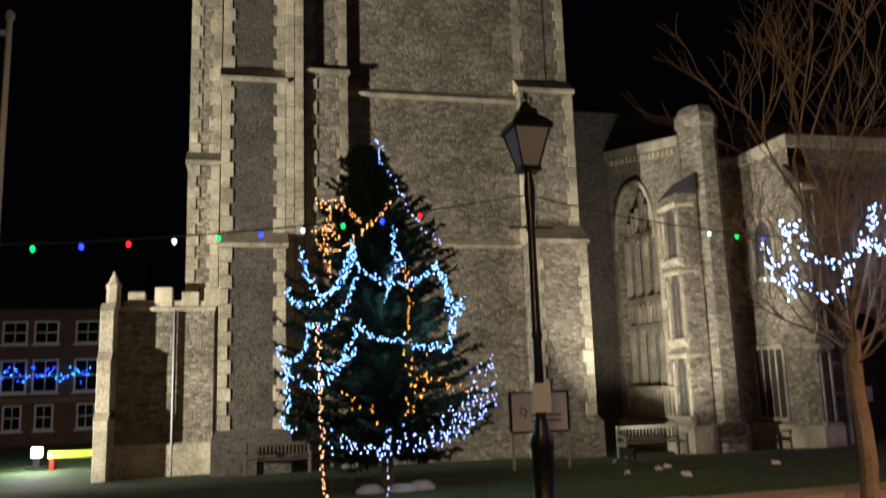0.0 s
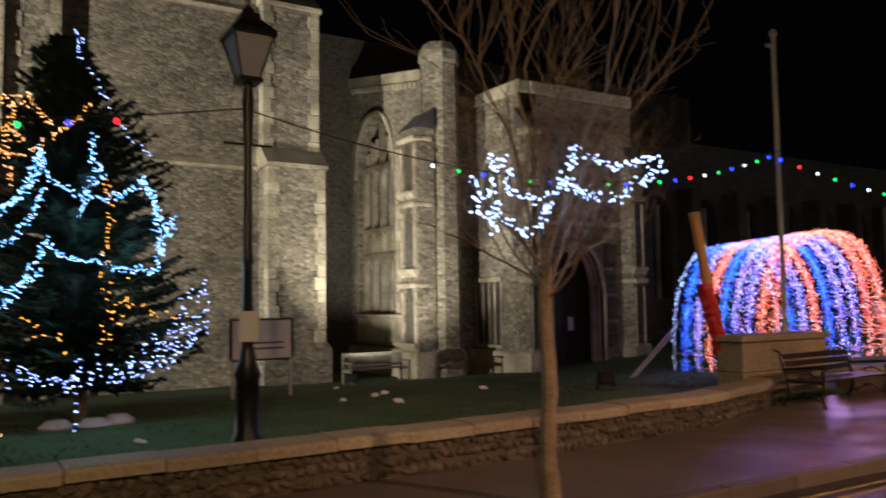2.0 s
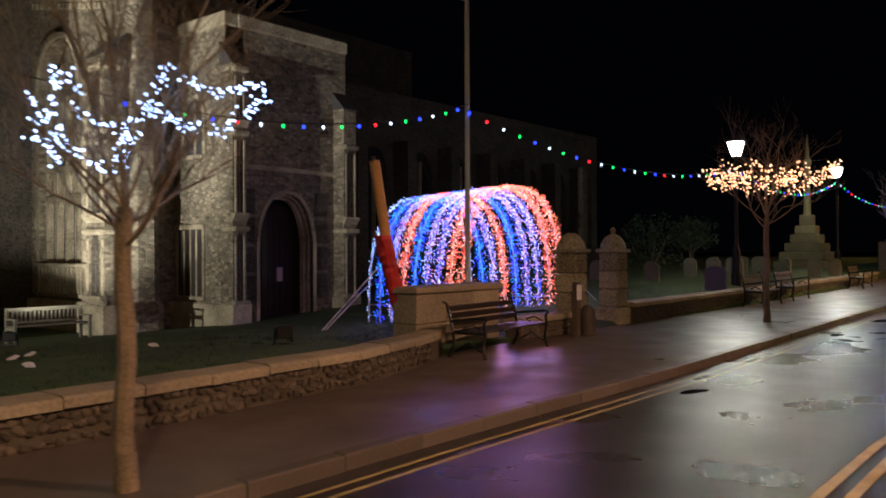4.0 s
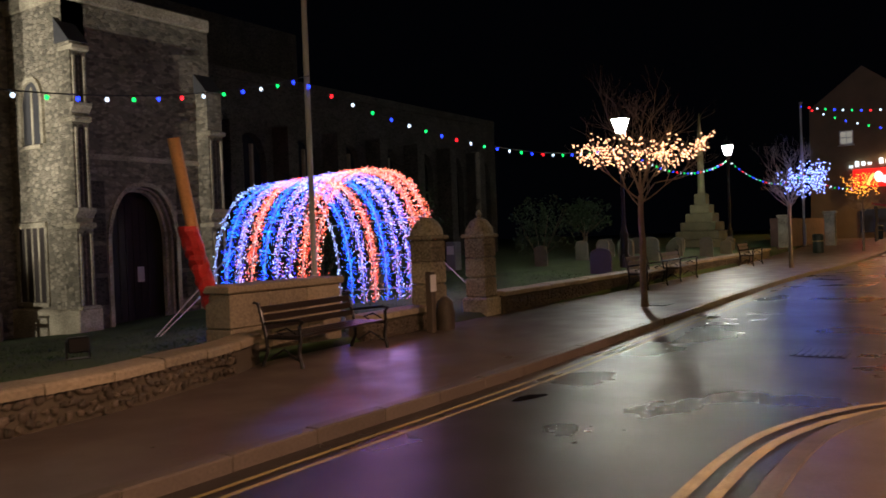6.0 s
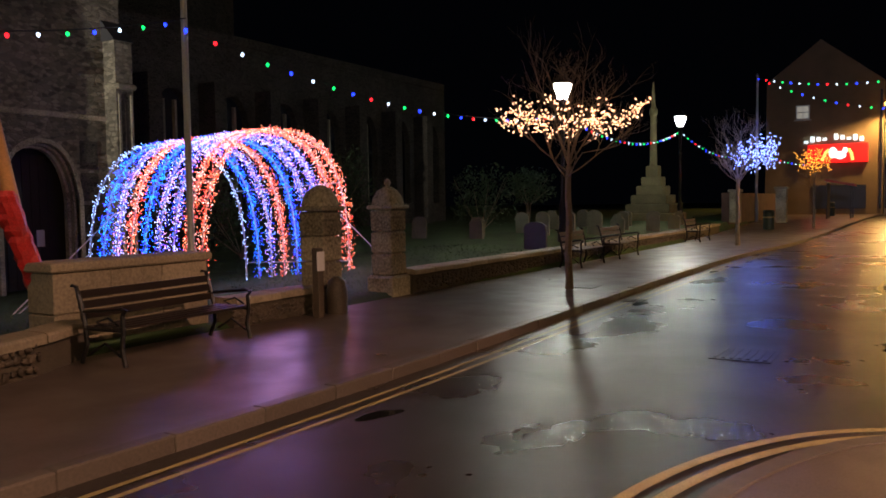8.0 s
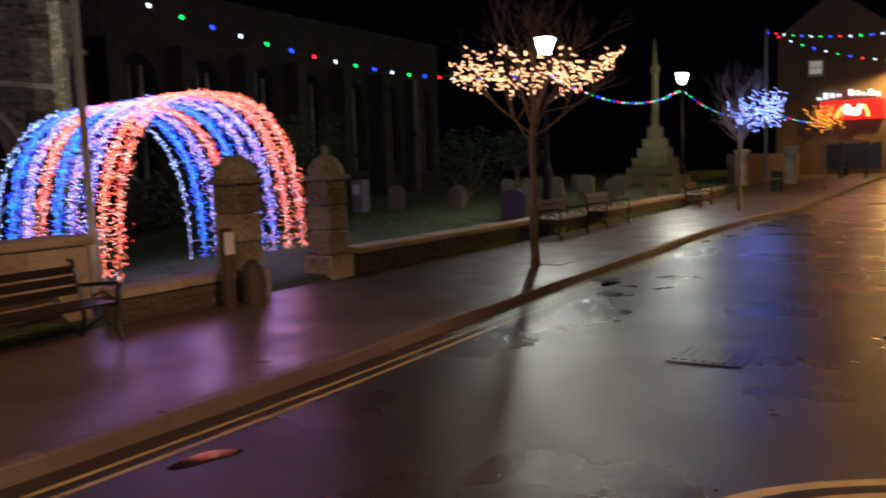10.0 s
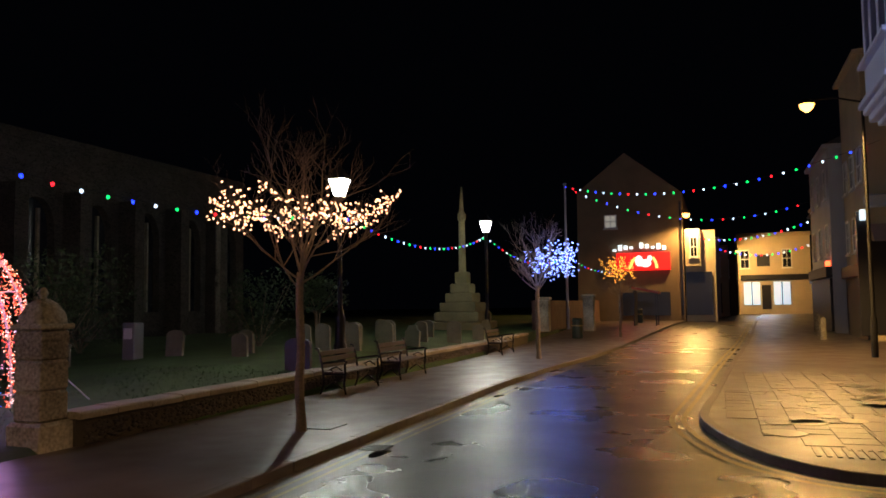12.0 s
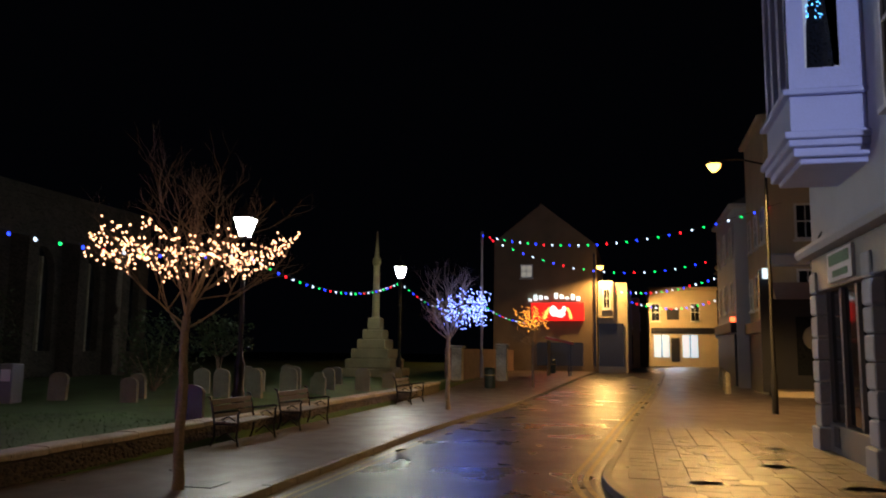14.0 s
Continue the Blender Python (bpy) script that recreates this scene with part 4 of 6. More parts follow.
for a, b in ((22.85, 26.15), (20.2, 22.35)):
    part("stall_riser", S().box(a, b, SY - 0.3, SY - 0.06, -0.2, g0 + 0.55, 0.02), "shopfront", shop)
    n = 3 if b - a > 3 else 2
    for i in range(n):
        xa, xb = lerp(a, b, i / n), lerp(a, b, (i + 1) / n)
        p = part("shop_window", S().box(xa + 0.07, xb - 0.07, SY - 0.2, SY - 0.17, g0 + 0.6, 3.05), "glass", shop)
        part("frame", S().box(xa, xa + 0.07, SY - 0.25, SY - 0.1, g0 + 0.55, 3.1).box(xb - 0.07, xb, SY - 0.25, SY - 0.1, g0 + 0.55, 3.1), "shopfront", p)
    part("vent", S().box(b - 0.75, b - 0.35, SY - 0.07, SY - 0.045, g0 + 0.12, g0 + 0.5), "dark_paint", shop, "dark louvred vent")
part("fascia", S().box(SX0, SX1, SY - 0.35, SY + 0.05, 3.05, 3.75, 0.02), "shopfront", shop, "plain grey fascia board")
part("cornice", S().prism([(SY - 0.3, 3.75), (SY + 0.28, 3.75), (SY + 0.34, 3.85), (SY + 0.30, 3.95), (SY - 0.3, 4.0)], "x", SX0 - 0.1, SX1 + 0.1), "render_pale", shop)
sign = part("sign", S().box(23.3, 25.0, SY + 0.05, SY + 0.11, 3.12, 3.68, 0.01), "paper", shop, "pale shop sign with unreadable lettering")
part("lettering", S().box(23.45, 24.85, SY + 0.112, SY + 0.118, 3.42, 3.62), "green_print", sign)
part("lettering", S().box(23.55, 24.6, SY + 0.112, SY + 0.118, 3.2, 3.32), "green_print", sign)
# bay
for z0, z1, o in ((4.85, 4.95, -0.12), (4.95, 5.10, 0.0), (5.10, 5.22, 0.08), (5.22, 5.34, 0.15)):
    part("corbel_course", S().box(22.3 - o, 24.5 + o, SY - 0.1, SY + 1.12 + o, z0, z1, 0.02), "bay_blue_lit", shop)
part("bay_apron", S().box(22.3, 24.5, SY, SY + 1.15, 5.3, 5.95, 0.02), "bay_blue_lit", shop)
part("bay_sill", S().box(22.2, 24.6, SY, SY + 1.26, 5.95, 6.05, 0.02), "bay_blue_lit", shop)
for xa in (22.3, 23.0, 23.7, 24.3):
    part("bay_post", S().box(xa, xa + 0.2, SY + 0.9, SY + 1.15, 6.05, 9.0, 0.02), "bay_blue_lit", shop)
bw = part("bay_window", S().box(22.3, 22.36, SY + 0.3, SY + 0.95, 6.15, 8.9), "glass", shop, "dark bay window with a pale curtain")
part("curtain", S().prism([(SY + 0.38, 6.4), (SY + 0.46, 6.4), (SY + 0.50, 7.0), (SY + 0.56, 7.6), (SY + 0.70, 8.4), (SY + 0.38, 8.4)], "x", 22.285, 22.297), "white_paint", bw, "pale drawn-back curtain")
part("curtain", S().prism([(SY + 0.90, 6.4), (SY + 0.87, 6.4), (SY + 0.85, 7.1), (SY + 0.72, 8.4), (SY + 0.90, 8.4)], "x", 22.285, 22.297), "white_paint", bw, "pale drawn-back curtain")
random.seed(77)
wl = thing("window_lights", "icy icicle lights hanging inside the bay window", "string lights")
part("light_chain", S().dots([(22.275, SY + random.uniform(0.6, 0.88), 8.38 - random.random() ** 1.4 * 1.15) for k in range(70)], 0.012), "led_icy", wl)["kind"] = "stuff"
part("bay_frame", S().box(22.26, 22.40, SY, SY + 0.38, 6.05, 9.0).box(22.26, 22.40, SY + 0.9, SY + 1.15, 6.05, 9.0).box(22.26, 22.40, SY + 0.38, SY + 0.9, 6.05, 6.4).box(22.26, 22.40, SY + 0.38, SY + 0.9, 8.4, 9.0), "bay_blue_lit", shop)
for a, b in ((22.5, 23.0), (23.2, 23.7), (23.9, 24.3)):
    part("bay_window", S().box(a, b, SY + 0.95, SY + 1.0, 6.05, 9.0), "glass", shop)
s = S().box(22.2, 24.6, SY, SY + 1.3, 9.0, 9.4, 0.03)
part("bay_roof", s, "bay_blue_lit", shop)
sash(shop, 20.2, 21.3, 5.4, 8.0, SY, 1)
part("curtain", S().prism([(SY + 0.36, 6.42), (SY + 0.52, 6.42), (SY + 0.60, 7.1), (SY + 0.52, 7.9), (SY + 0.36, 8.0)], "x", 22.285, 22.295), "glass", bw, "dark parted curtain")
part("wall_cable", S().tube([(26.6, SY + 0.04, 0.2), (26.6, SY + 0.04, 3.9), (25.6, SY + 0.04, 4.2)], 0.02, 4), "cable", shop)


def house(label, x0, x1, y, z1, mat, depth=9.0, floors=2, n=3, shopmat="dark_paint", west=True, glassmat="glass"):
    """A terraced house on the south side whose front faces north."""
    g = ground_z((x0 + x1) / 2)
    h = thing("house", label, "house", group="houses on the south side")
    part("wall", S().box(x0, x1, y - depth, y, g - 0.5, z1), mat, h)
    part("cornice", S().box(x0 - 0.1, x1 + 0.1, y - depth, y + 0.25, z1, z1 + 0.22, 0.04), mat, h)
    part("roof", S().prism([(y + 0.2, z1 + 0.2), (y - depth / 2, z1 + 2.4), (y - depth, z1 + 0.2)], "x", x0, x1), "slate", h)
    part("shopfront", S().box(x0 + 0.3, x1 - 0.3, y, y + 0.12, g, g + 2.7), shopmat, h)
    part("fascia", S().box(x0 + 0.15, x1 - 0.15, y, y + 0.3, g + 2.75, g + 3.3, 0.03), shopmat, h)
    for f in range(floors):
        zz = g + 3.9 + f * 2.9
        if zz + 1.6 > z1: break
        for i in range(n):
            c = lerp(x0, x1, (i + 0.5) / n)
            sash(h, c - 0.5, c + 0.5, zz, zz + 1.6, y, 1, glassmat)
        if west:
            for c in (y - 1.6, y - 4.0):
                sash(h, c - 0.45, c + 0.45, zz, zz + 1.6, x0, -1, glassmat, along="y")
    return h


# buildings round the square and down the street
hc = house("tall cream house with a canopy over its dark shopfront", 46.0, 52.0, -6.3, 12.3, "render_cream", 12)
part("canopy", S().box(45.2, 46.0, -12.5, -6.2, 5.6, 6.1, 0.05), "render_pale", hc, "stone canopy over the shop")
part("shop_side", S().box(45.86, 46.0, -12.4, -6.4, 0.3, 4.4), "dark_paint", hc)
part("awning", S().prism([(45.9, 4.9), (44.9, 4.1), (45.9, 4.2)], "y", -9.6, -6.4), "pink_render", hc, "pale sloping awning")
part("shop_window", S().box(45.82, 45.86, -9.2, -7.3, 0.9, 3.4), "glass", hc)
part("round_sign", S().prism([(-8.1 + 0.55 * math.cos(a * math.pi / 8), 2.5 + 0.55 * math.sin(a * math.pi / 8)) for a in range(16)], "x", 45.76, 45.82), "shopfront", hc)
hd = house("pale grey house with a dark shopfront and red wall light", 52.4, 61.0, -5.7, 9.4, "render_pale", 9, 2, 3)
part("wall_light", S().box(53.0, 53.25, -5.68, -5.45, 3.0, 3.7, 0.03), "red_light", hd, "glowing red wall light")
house("narrow cream house at the bend of the street", 61.3, 69.0, -6.6, 7.8, "render_cream", 8, 1, 3)
house("tan rendered house down the street", 69.3, 80.0, -7.6, 8.4, "render_tan", 8, 2, 4)
house("dim brick house on the near pavement", -16.0, 9.5, -5.2, 9.0, "brick", 8, 2, 7, west=False)
post = thing("dark_column", "dark painted shop column at the square", "column")
part("shaft", S().box(45.3, 45.7, -6.2, -5.8, 0.2, 5.4, 0.03), "dark_paint", post)
sl = thing("shop_spotlight", "small cold white lamp on a bracket", "lamp")
part("lamp_head", S().box(45.0, 45.15, -6.12, -5.9, 5.0, 5.45, 0.02), "sign_white", sl)
part("bracket", S().box(45.15, 45.35, -6.04, -5.98, 5.2, 5.26), "iron", sl)

# gable building that closes the view, and its neighbours
gb = thing("gable_house", "tall tan rendered house with a blind gable and an illuminated sign", "house")
GX = 72.0
part("wall", S().prism([(2.2, 0.2), (10.4, 0.2), (10.3, 10.6), (6.5, 13.6), (2.2, 10.2)], "x", GX, GX + 14), "render_tan", gb, "blind tan gable wall")
sash(gb, 7.2, 8.2, 7.6, 8.7, GX, -1, "window_dim", along="y")
part("shop_opening", S().box(GX - 0.06, GX, 3.3, 6.9, 0.7, 2.5), "dark_paint", gb)
part("string_light_rail", S().box(GX - 0.12, GX, 2.3, 2.45, 0.7, 9.5), "iron", gb)
cream = thing("corner_house", "cream corner house with narrow windows lit by a sodium lamp", "house")
part("wall", S().box(GX + 0.3, GX + 9, -0.1, 2.15, 0.2, 7.2), "render_cream", cream)
part("bay", S().box(GX - 0.25, GX + 0.3, 0.95, 2.1, 4.4, 7.3, 0.05), "render_cream", cream)
sash(cream, 1.15, 1.75, 5.1, 6.7, GX - 0.25, -1, along="y")
part("shopfront", S().box(GX + 0.15, GX + 0.3, 0.2, 2.1, 0.7, 4.0), "dark_paint", cream)
for i, (w_, hgt, mt) in enumerate(((3.4, 6.4, "render_pale"), (3.6, 6.0, "render_cream"), (4.0, 5.8, "render_tan"))):
    h = thing("row_house", "dim two-storey house in the far row", "house", group="far row")
    xa = GX + 9.2 + i * 5.2
    ya = -0.4 - i * 0.75
    part("wall", S().box(xa, xa + 5.1, ya, ya + 6, 0.3, hgt + 0.9), mt, h)
    for k in range(3):
        sash(h, xa + 0.4 + k * 1.6, xa + 1.3 + k * 1.6, 4.0, 5.6, ya, -1)
    part("shopfront", S().box(xa + 0.2, xa + 4.9, ya - 0.1, ya, 0.7, 3.3), "dark_paint", h)
pub = thing("pub", "yellow-lit cream building with bright shop windows at the street's end", "building")
part("wall", S().box(100, 110, -9.5, -2.3, 0.3, 8.6), "render_cream", pub)
part("cornice", S().box(99.8, 110, -9.6, -2.2, 8.6, 9.0, 0.05), "render_cream", pub)
part("fascia", S().box(99.75, 100, -9.3, -2.5, 3.9, 4.5, 0.05), "dark_paint", pub)
for a, b in ((-4.4, -2.8), (-7.4, -5.8)):
    w_ = part("lit_window", S().box(99.88, 100, a, b, 1.3, 3.7), "window_cool", pub, "brightly lit shop window")
    part("frame", S().box(99.84, 99.88, (a + b) / 2 - 0.05, (a + b) / 2 + 0.05, 1.3, 3.7), "dark_paint", w_)
part("door", S().box(99.9, 100, -5.5, -4.6, 0.8, 3.4), "dark_paint", pub)
part("name_board", S().box(99.9, 100, -5.5, -4.2, 5.4, 6.6), "dark_paint", pub)
for c in (-3.0, -7.2):
    sash(pub, c - 0.5, c + 0.5, 5.2, 7.2, 100, -1, along="y")
lamp("pub_window_light", "AREA", (99.5, -5.0, 2.6), 60, (0.7, 0.82, 1.0), 2.0, (95, -5.0, 0.8))

# illuminated sign on the gable
sg = thing("christmas_sign", "illuminated red and white christmas sign on the gable wall", "sign")
part("red_panel", S().box(GX - 0.30, GX + 0.01, 3.2, 7.3, 4.2, 5.6, 0.03), "sign_red", sg, "glowing red panel")
for i in range(9):
    u = 3.5 + i * 0.43 + (0.35 if i > 4 else 0)
    hgt = 0.32 + 0.14 * math.sin(i * 2.1)
    zz = 5.72 + 0.22 * math.sin((u - 3.2) / 4.2 * math.pi)
    part("letter_bar", S().box(GX - 0.26, GX + 0.01, u, u + 0.27, zz, zz + hgt, 0.03), "sign_white", sg, "white glowing bar of lettering")
for cy, cz, ry_, rz_ in ((5.55, 4.95, 0.30, 0.42), (5.05, 4.75, 0.42, 0.30), (4.72, 5.12, 0.18, 0.22)):
    part("white_figure", S().prism([(cy + ry_ * math.cos(a * math.pi / 5), cz + rz_ * math.sin(a * math.pi / 5)) for a in range(10)], "x", GX - 0.38, GX - 0.30), "sign_white", sg)
for pts in ([(GX - 0.34, 6.3, 4.35), (GX - 0.34, 6.05, 4.95), (GX - 0.34, 5.8, 5.2)], [(GX - 0.34, 4.5, 5.2), (GX - 0.34, 4.3, 4.85), (GX - 0.34, 4.2, 4.35)]):
    part("gold_swag", S().tube(pts, 0.11, 6), "sign_gold", sg)

# brick terrace beyond the church
ter = thing("brick_terrace", "dark red-brick terrace with white sash windows", "house")
part("wall", S().box(-30, -7.0, 45, 55, -1.6, 5.9), "brick", ter)
part("roof", S().prism([(44.7, 5.9), (50, 9.5), (55, 5.9)], "x", -30, -7.0), "slate", ter)
for i, x in enumerate((-13.6, -12.1, -10.1, -8.6)):
    sash(ter, x, x + 1.2, 4.1, 5.3, 45, -1)
    sash(ter, x, x + 1.25, 1.6, 3.3, 45, -1)
    sash(ter, x + 0.2, x + 1.1, -0.3, 1.0, 45, -1)
part("band", S().box(-30, -7.0, 44.85, 45, 1.1, 1.35), "render_tan", ter)
ice = S()
random.seed(5)
ice.dots([(-13.8 + i * 0.085 + random.uniform(-0.03, 0.03), 44.8, 2.75 - random.random() ** 2 * 0.5 - 0.2 * math.sin(i * 0.55)) for i in range(54)], 0.05)
il = thing("icicle_lights", "blue icicle lights hung across the terrace windows", "string lights")
part("bulbs", ice, "led_blue_mix", il)
fl = thing("ground_floodlight", "bright floodlight standing on the ground", "floodlight")
part("head", S().box(-8.36, -8.04, 30.0, 30.2, -0.58, -0.27, 0.03), "lantern_on", fl, "glaring lamp glass")
part("stand", S().box(-8.3, -8.1, 30.05, 30.15, -0.9, -0.6).box(-8.5, -7.9, 29.9, 30.4, -0.95, -0.9), "iron", fl)
bar = thing("barrier_rail", "yellow-green plastic barrier rail", "barrier")
part("rail", S().box(-7.9, -6.1, 30.3, 30.36, -0.68, -0.42, 0.02), "tape", bar)
part("foot", S().box(-6.3, -6.15, 30.1, 30.6, -1.3, -0.68, 0.02).box(-7.8, -7.65, 30.1, 30.6, -1.3, -0.68, 0.02), "red_paint", bar)

# ---- street furniture ----
def street_lantern(x, y, z0, lit, height=4.5):
    t = thing("street_lamp", "tall black Victorian lamp post with a %s lantern" % ("glowing white" if lit else "dark unlit"), "street lamp", (x, y, z0), group="churchyard lamp posts")
    k = height / 4.5
    part("base", S().lathe(0, 0, [(0.17, -0.3), (0.17, 0.12), (0.13, 0.2), (0.13, 0.75), (0.15, 0.8), (0.10, 0.95), (0.07, 1.1)], 12), "iron", t, soft=True)
    part("column", S().lathe(0, 0, [(0.065, 1.1), (0.055, 2.0), (0.075, 2.05), (0.055, 2.12), (0.048, 3.3), (0.07, 3.5 * k), (0.05, 3.62 * k), (0.05, 3.72 * k)], 10), "iron", t, soft=True)
    part("ladder_bar", S().tube([(-0.28, 0, 3.35), (0.28, 0, 3.35)], 0.014, 6), "iron", t)
    zb = 3.72 * k
    part("lantern_glass", S().rings([[(a * r, b * r, z) for a, b in ((-1, -1), (1, -1), (1, 1), (-1, 1))] for r, z in ((0.10, zb), (0.215, zb + 0.46))]), "lantern_on" if lit else "lantern_off", t, "glowing lantern glass" if lit else "dull grey lantern glass").visible_shadow = not lit
    s = S()
    for a, b in ((-1, -1), (1, -1), (1, 1), (-1, 1)):
        s.tube([(a * 0.105, b * 0.105, zb), (a * 0.222, b * 0.222, zb + 0.46)], 0.014, 4)
    s.box(-0.13, 0.13, -0.13, 0.13, zb - 0.05, zb + 0.005)
    part("lantern_frame", s, "iron", t)
    part("lantern_roof", S().rings([[(a * r, b * r, z) for a, b in ((-1, -1), (1, -1), (1, 1), (-1, 1))] for r, z in ((0.26, zb + 0.46), (0.25, zb + 0.52), (0.12, zb + 0.66), (0.10, zb + 0.74))]).lathe(0, 0, [(0.09, zb + 0.72), (0.06, zb + 0.8), (0.03, zb + 0.84), (0.035, zb + 0.88), (0.008, zb + 0.99)], 8), "iron", t)
    return t


L0 = street_lantern(2.18, 8.55, 0.0, False, 4.95)
part("notice", S().box(-0.12, 0.10, -0.10, -0.08, 1.17, 1.5), "paper", L0, "white paper notice tied to the post")
L1 = street_lantern(27.1, 9.1, 0.60, True, 4.85)
L2 = street_lantern(43.1, 9.7, 0.45, True, 5.55)


def pole(x, y, z0, h, label, r=0.055):
    t = thing("flagpole", label, "pole", (x, y, z0))
    part("shaft", S().lathe(0, 0, [(r * 1.7, -0.4), (r * 1.7, 0.9), (r, 1.0), (r * 0.85, h)], 10), "steel", t, soft=True)
    part("cap", S().lathe(0, 0, [(r, h), (r * 1.5, h + 0.04), (r * 1.2, h + 0.12), (0.01, h + 0.16)], 8), "steel", t)
    part("bracket", S().box(-0.22, 0.02, -0.03, 0.03, h - 0.25, h - 0.18), "steel", t)
    return t


pole(13.46, 9.8, -0.05, 6.9, "slim grey steel flagpole in the lawn")
pole(57.0, 8.55, 0.55, 8.5, "white painted flagpole by the churchyard gate", 0.07)


def sodium(x, y, z0, h, arm, label):
    t = thing("street_lamp", label, "street lamp", (x, y, z0))
    part("column", S().lathe(0, 0, [(0.10, -0.3), (0.10, 1.2), (0.065, 1.25), (0.045, h)], 10), "dull_black", t, soft=True)
    part("arm", S().tube([(0, 0, h - 0.1), (0, arm * 0.5, h + 0.12), (0, arm, h + 0.1)], 0.03, 6), "iron", t)
    part("lantern_glass", S().lathe(0, arm, [(0.06, h - 0.28), (0.19, h - 0.16), (0.23, h - 0.02)], 12), "sodium_on", t, "glowing orange lamp glass")
    part("hood", S().lathe(0, arm, [(0.25, h - 0.02), (0.24, h + 0.03), (0.10, h + 0.14), (0.02, h + 0.18)], 12), "iron", t)
    return t


sodium(36.0, -4.75, ground_z(36), 8.10, 1.60, "tall street lamp glowing orange over the square")
ph = pole(-4.62, 11.9, -0.15, 7.2, "slim pale pole with a concrete foot on the lawn", 0.05)
part("foot", S().lathe(0, 0, [(0.30, -0.1), (0.30, 0.18), (0.24, 0.32), (0.12, 0.36)], 9), "wallcap", ph, "rough brown concrete foot", soft=True)
for x, y, a in ((8.5, 19.25, -40), (9.25, 10.45, -20)):
    ff = thing("ground_floodlight", "small black floodlight in the grass aimed at the church", "floodlight", (x, y, yard_z(x, y)), a, "church floodlights")
    part("housing", S().box(-0.14, 0.14, -0.10, 0.06, 0.10, 0.32, 0.02), "iron", ff)
    part("stand", S().box(-0.16, 0.16, -0.12, 0.10, -0.03, 0.02).box(-0.16, -0.14, -0.03, 0.03, 0.02, 0.26).box(0.14, 0.16, -0.03, 0.03, 0.02, 0.26), "iron", ff)
# fixture made up to go with the light added for the pub
fl2 = thing("wall_lamp", "added orange wall lamp, not a known one, at the end of the row", "lamp")
part("lantern_glass", S().lathe(95.4, -2.2, [(0.06, 6.68), (0.18, 6.76), (0.2, 6.9)], 9), "sodium_on", fl2)
part("bracket", S().tube([(95.4, -2.2, 6.9), (95.4, -1.9, 6.98), (95.4, -1.7, 6.6)], 0.03, 5), "iron", fl2)
for i in range(3):
    t = thing("bollard", "short pale stone bollard on the pavement edge", "bollard", (47.5 + i * 3.2, -4.6 - i * 0.2, ground_z(47.5 + i * 3.2)), group="bollards")
    part("post", S().lathe(0, 0, [(0.14, -0.05), (0.13, 0.85), (0.10, 0.95), (0.03, 1.0)], 9), "limestone", t, soft=True)
wl = thing("wall_lamp", "orange sodium wall lamp on a bracket", "lamp")
part("lantern_glass", S().lathe(71.2, 1.9, [(0.08, 8.1), (0.26, 8.22), (0.28, 8.42)], 10), "sodium_on", wl, "glowing orange lamp glass")
part("bracket", S().tube([(71.2, 1.9, 8.45), (71.6, 2.2, 8.5), (72.1, 2.5, 8.3)], 0.04, 5), "iron", wl)


def pier(x, y, h, finial, label):
    t = thing("gate_pier", label, "gate pier", (x, y, 0), group="churchyard gate piers")
    w = 0.23
    part("base", S().box(-0.29, 0.29, -0.29, 0.29, -0.3, 0.30, 0.04), "limestone", t)
    z = 0.30
    for i in range(3):
        hh = (h * 0.76 - 0.30) / 3
        part("block", S().box(-w, w, -w, w, z + 0.003, z + hh - 0.003, 0.03), "limestone", t)
        z += hh
    part("cap_mould", S().box(-0.28, 0.28, -0.28, 0.28, z, z + 0.08, 0.025), "limestone", t)
    top = [(0.27, z + 0.08), (0.25, z + 0.20), (0.17, z + 0.33), (0.07, z + 0.40)]
    part("cap", S().rings([[(r * (math.cos(a) + 0.35 * math.cos(3 * a) * -0.3), r * (math.sin(a) + 0.35 * math.sin(3 * a) * 0.3), q) for a in span(0, 2 * math.pi, 16)[:-1]] for r, q in top]), "limestone", t, "weathered domed cap", soft=True)
    if finial:
        part("finial", S().lathe(0, 0, [(0.07, z + 0.38), (0.04, z + 0.42), (0.065, z + 0.47), (0.05, z + 0.52), (0.01, z + 0.56)], 8), "limestone", t)
    return t


pier(14.45, 7.98, 1.95, False, "weathered square stone gate pier with domed cap")
pier(16.50, 8.12, 1.95, True, "weathered square stone gate pier with finial")
for x, y, h in ((48.0, 8.1, 1.5), (48.6, 5.95, 1.6)):
    t = thing("gate_pier", "plain stone gate pier far down the churchyard", "gate pier", (x, y, 0.42), group="far gate piers")
    part("block", S().box(-0.26, 0.26, -0.26, 0.26, -0.1, h, 0.04), "limestone", t)
    part("cap", S().box(-0.33, 0.33, -0.33, 0.33, h, h + 0.14, 0.05), "limestone", t)

# stone plinth that interrupts the wall
pb = thing("stone_plinth", "square ashlar stone block built into the churchyard wall", "wall block", kind="structure")
for i in range(3):
    for j in range(2):
        part("ashlar_block", S().box(10.08 + i * 0.75, 10.08 + (i + 1) * 0.75 - 0.006, 8.22, 8.72, -0.1 + j * 0.48, -0.1 + (j + 1) * 0.48 - 0.006, 0.015), "wallcap", pb)
part("top_slab", S().box(10.03, 12.38, 8.17, 8.77, 0.86, 0.97, 0.02), "wallcap", pb)

rd = thing("giant_match", "leaning wooden post wrapped in red tinsel cloth", "decoration")
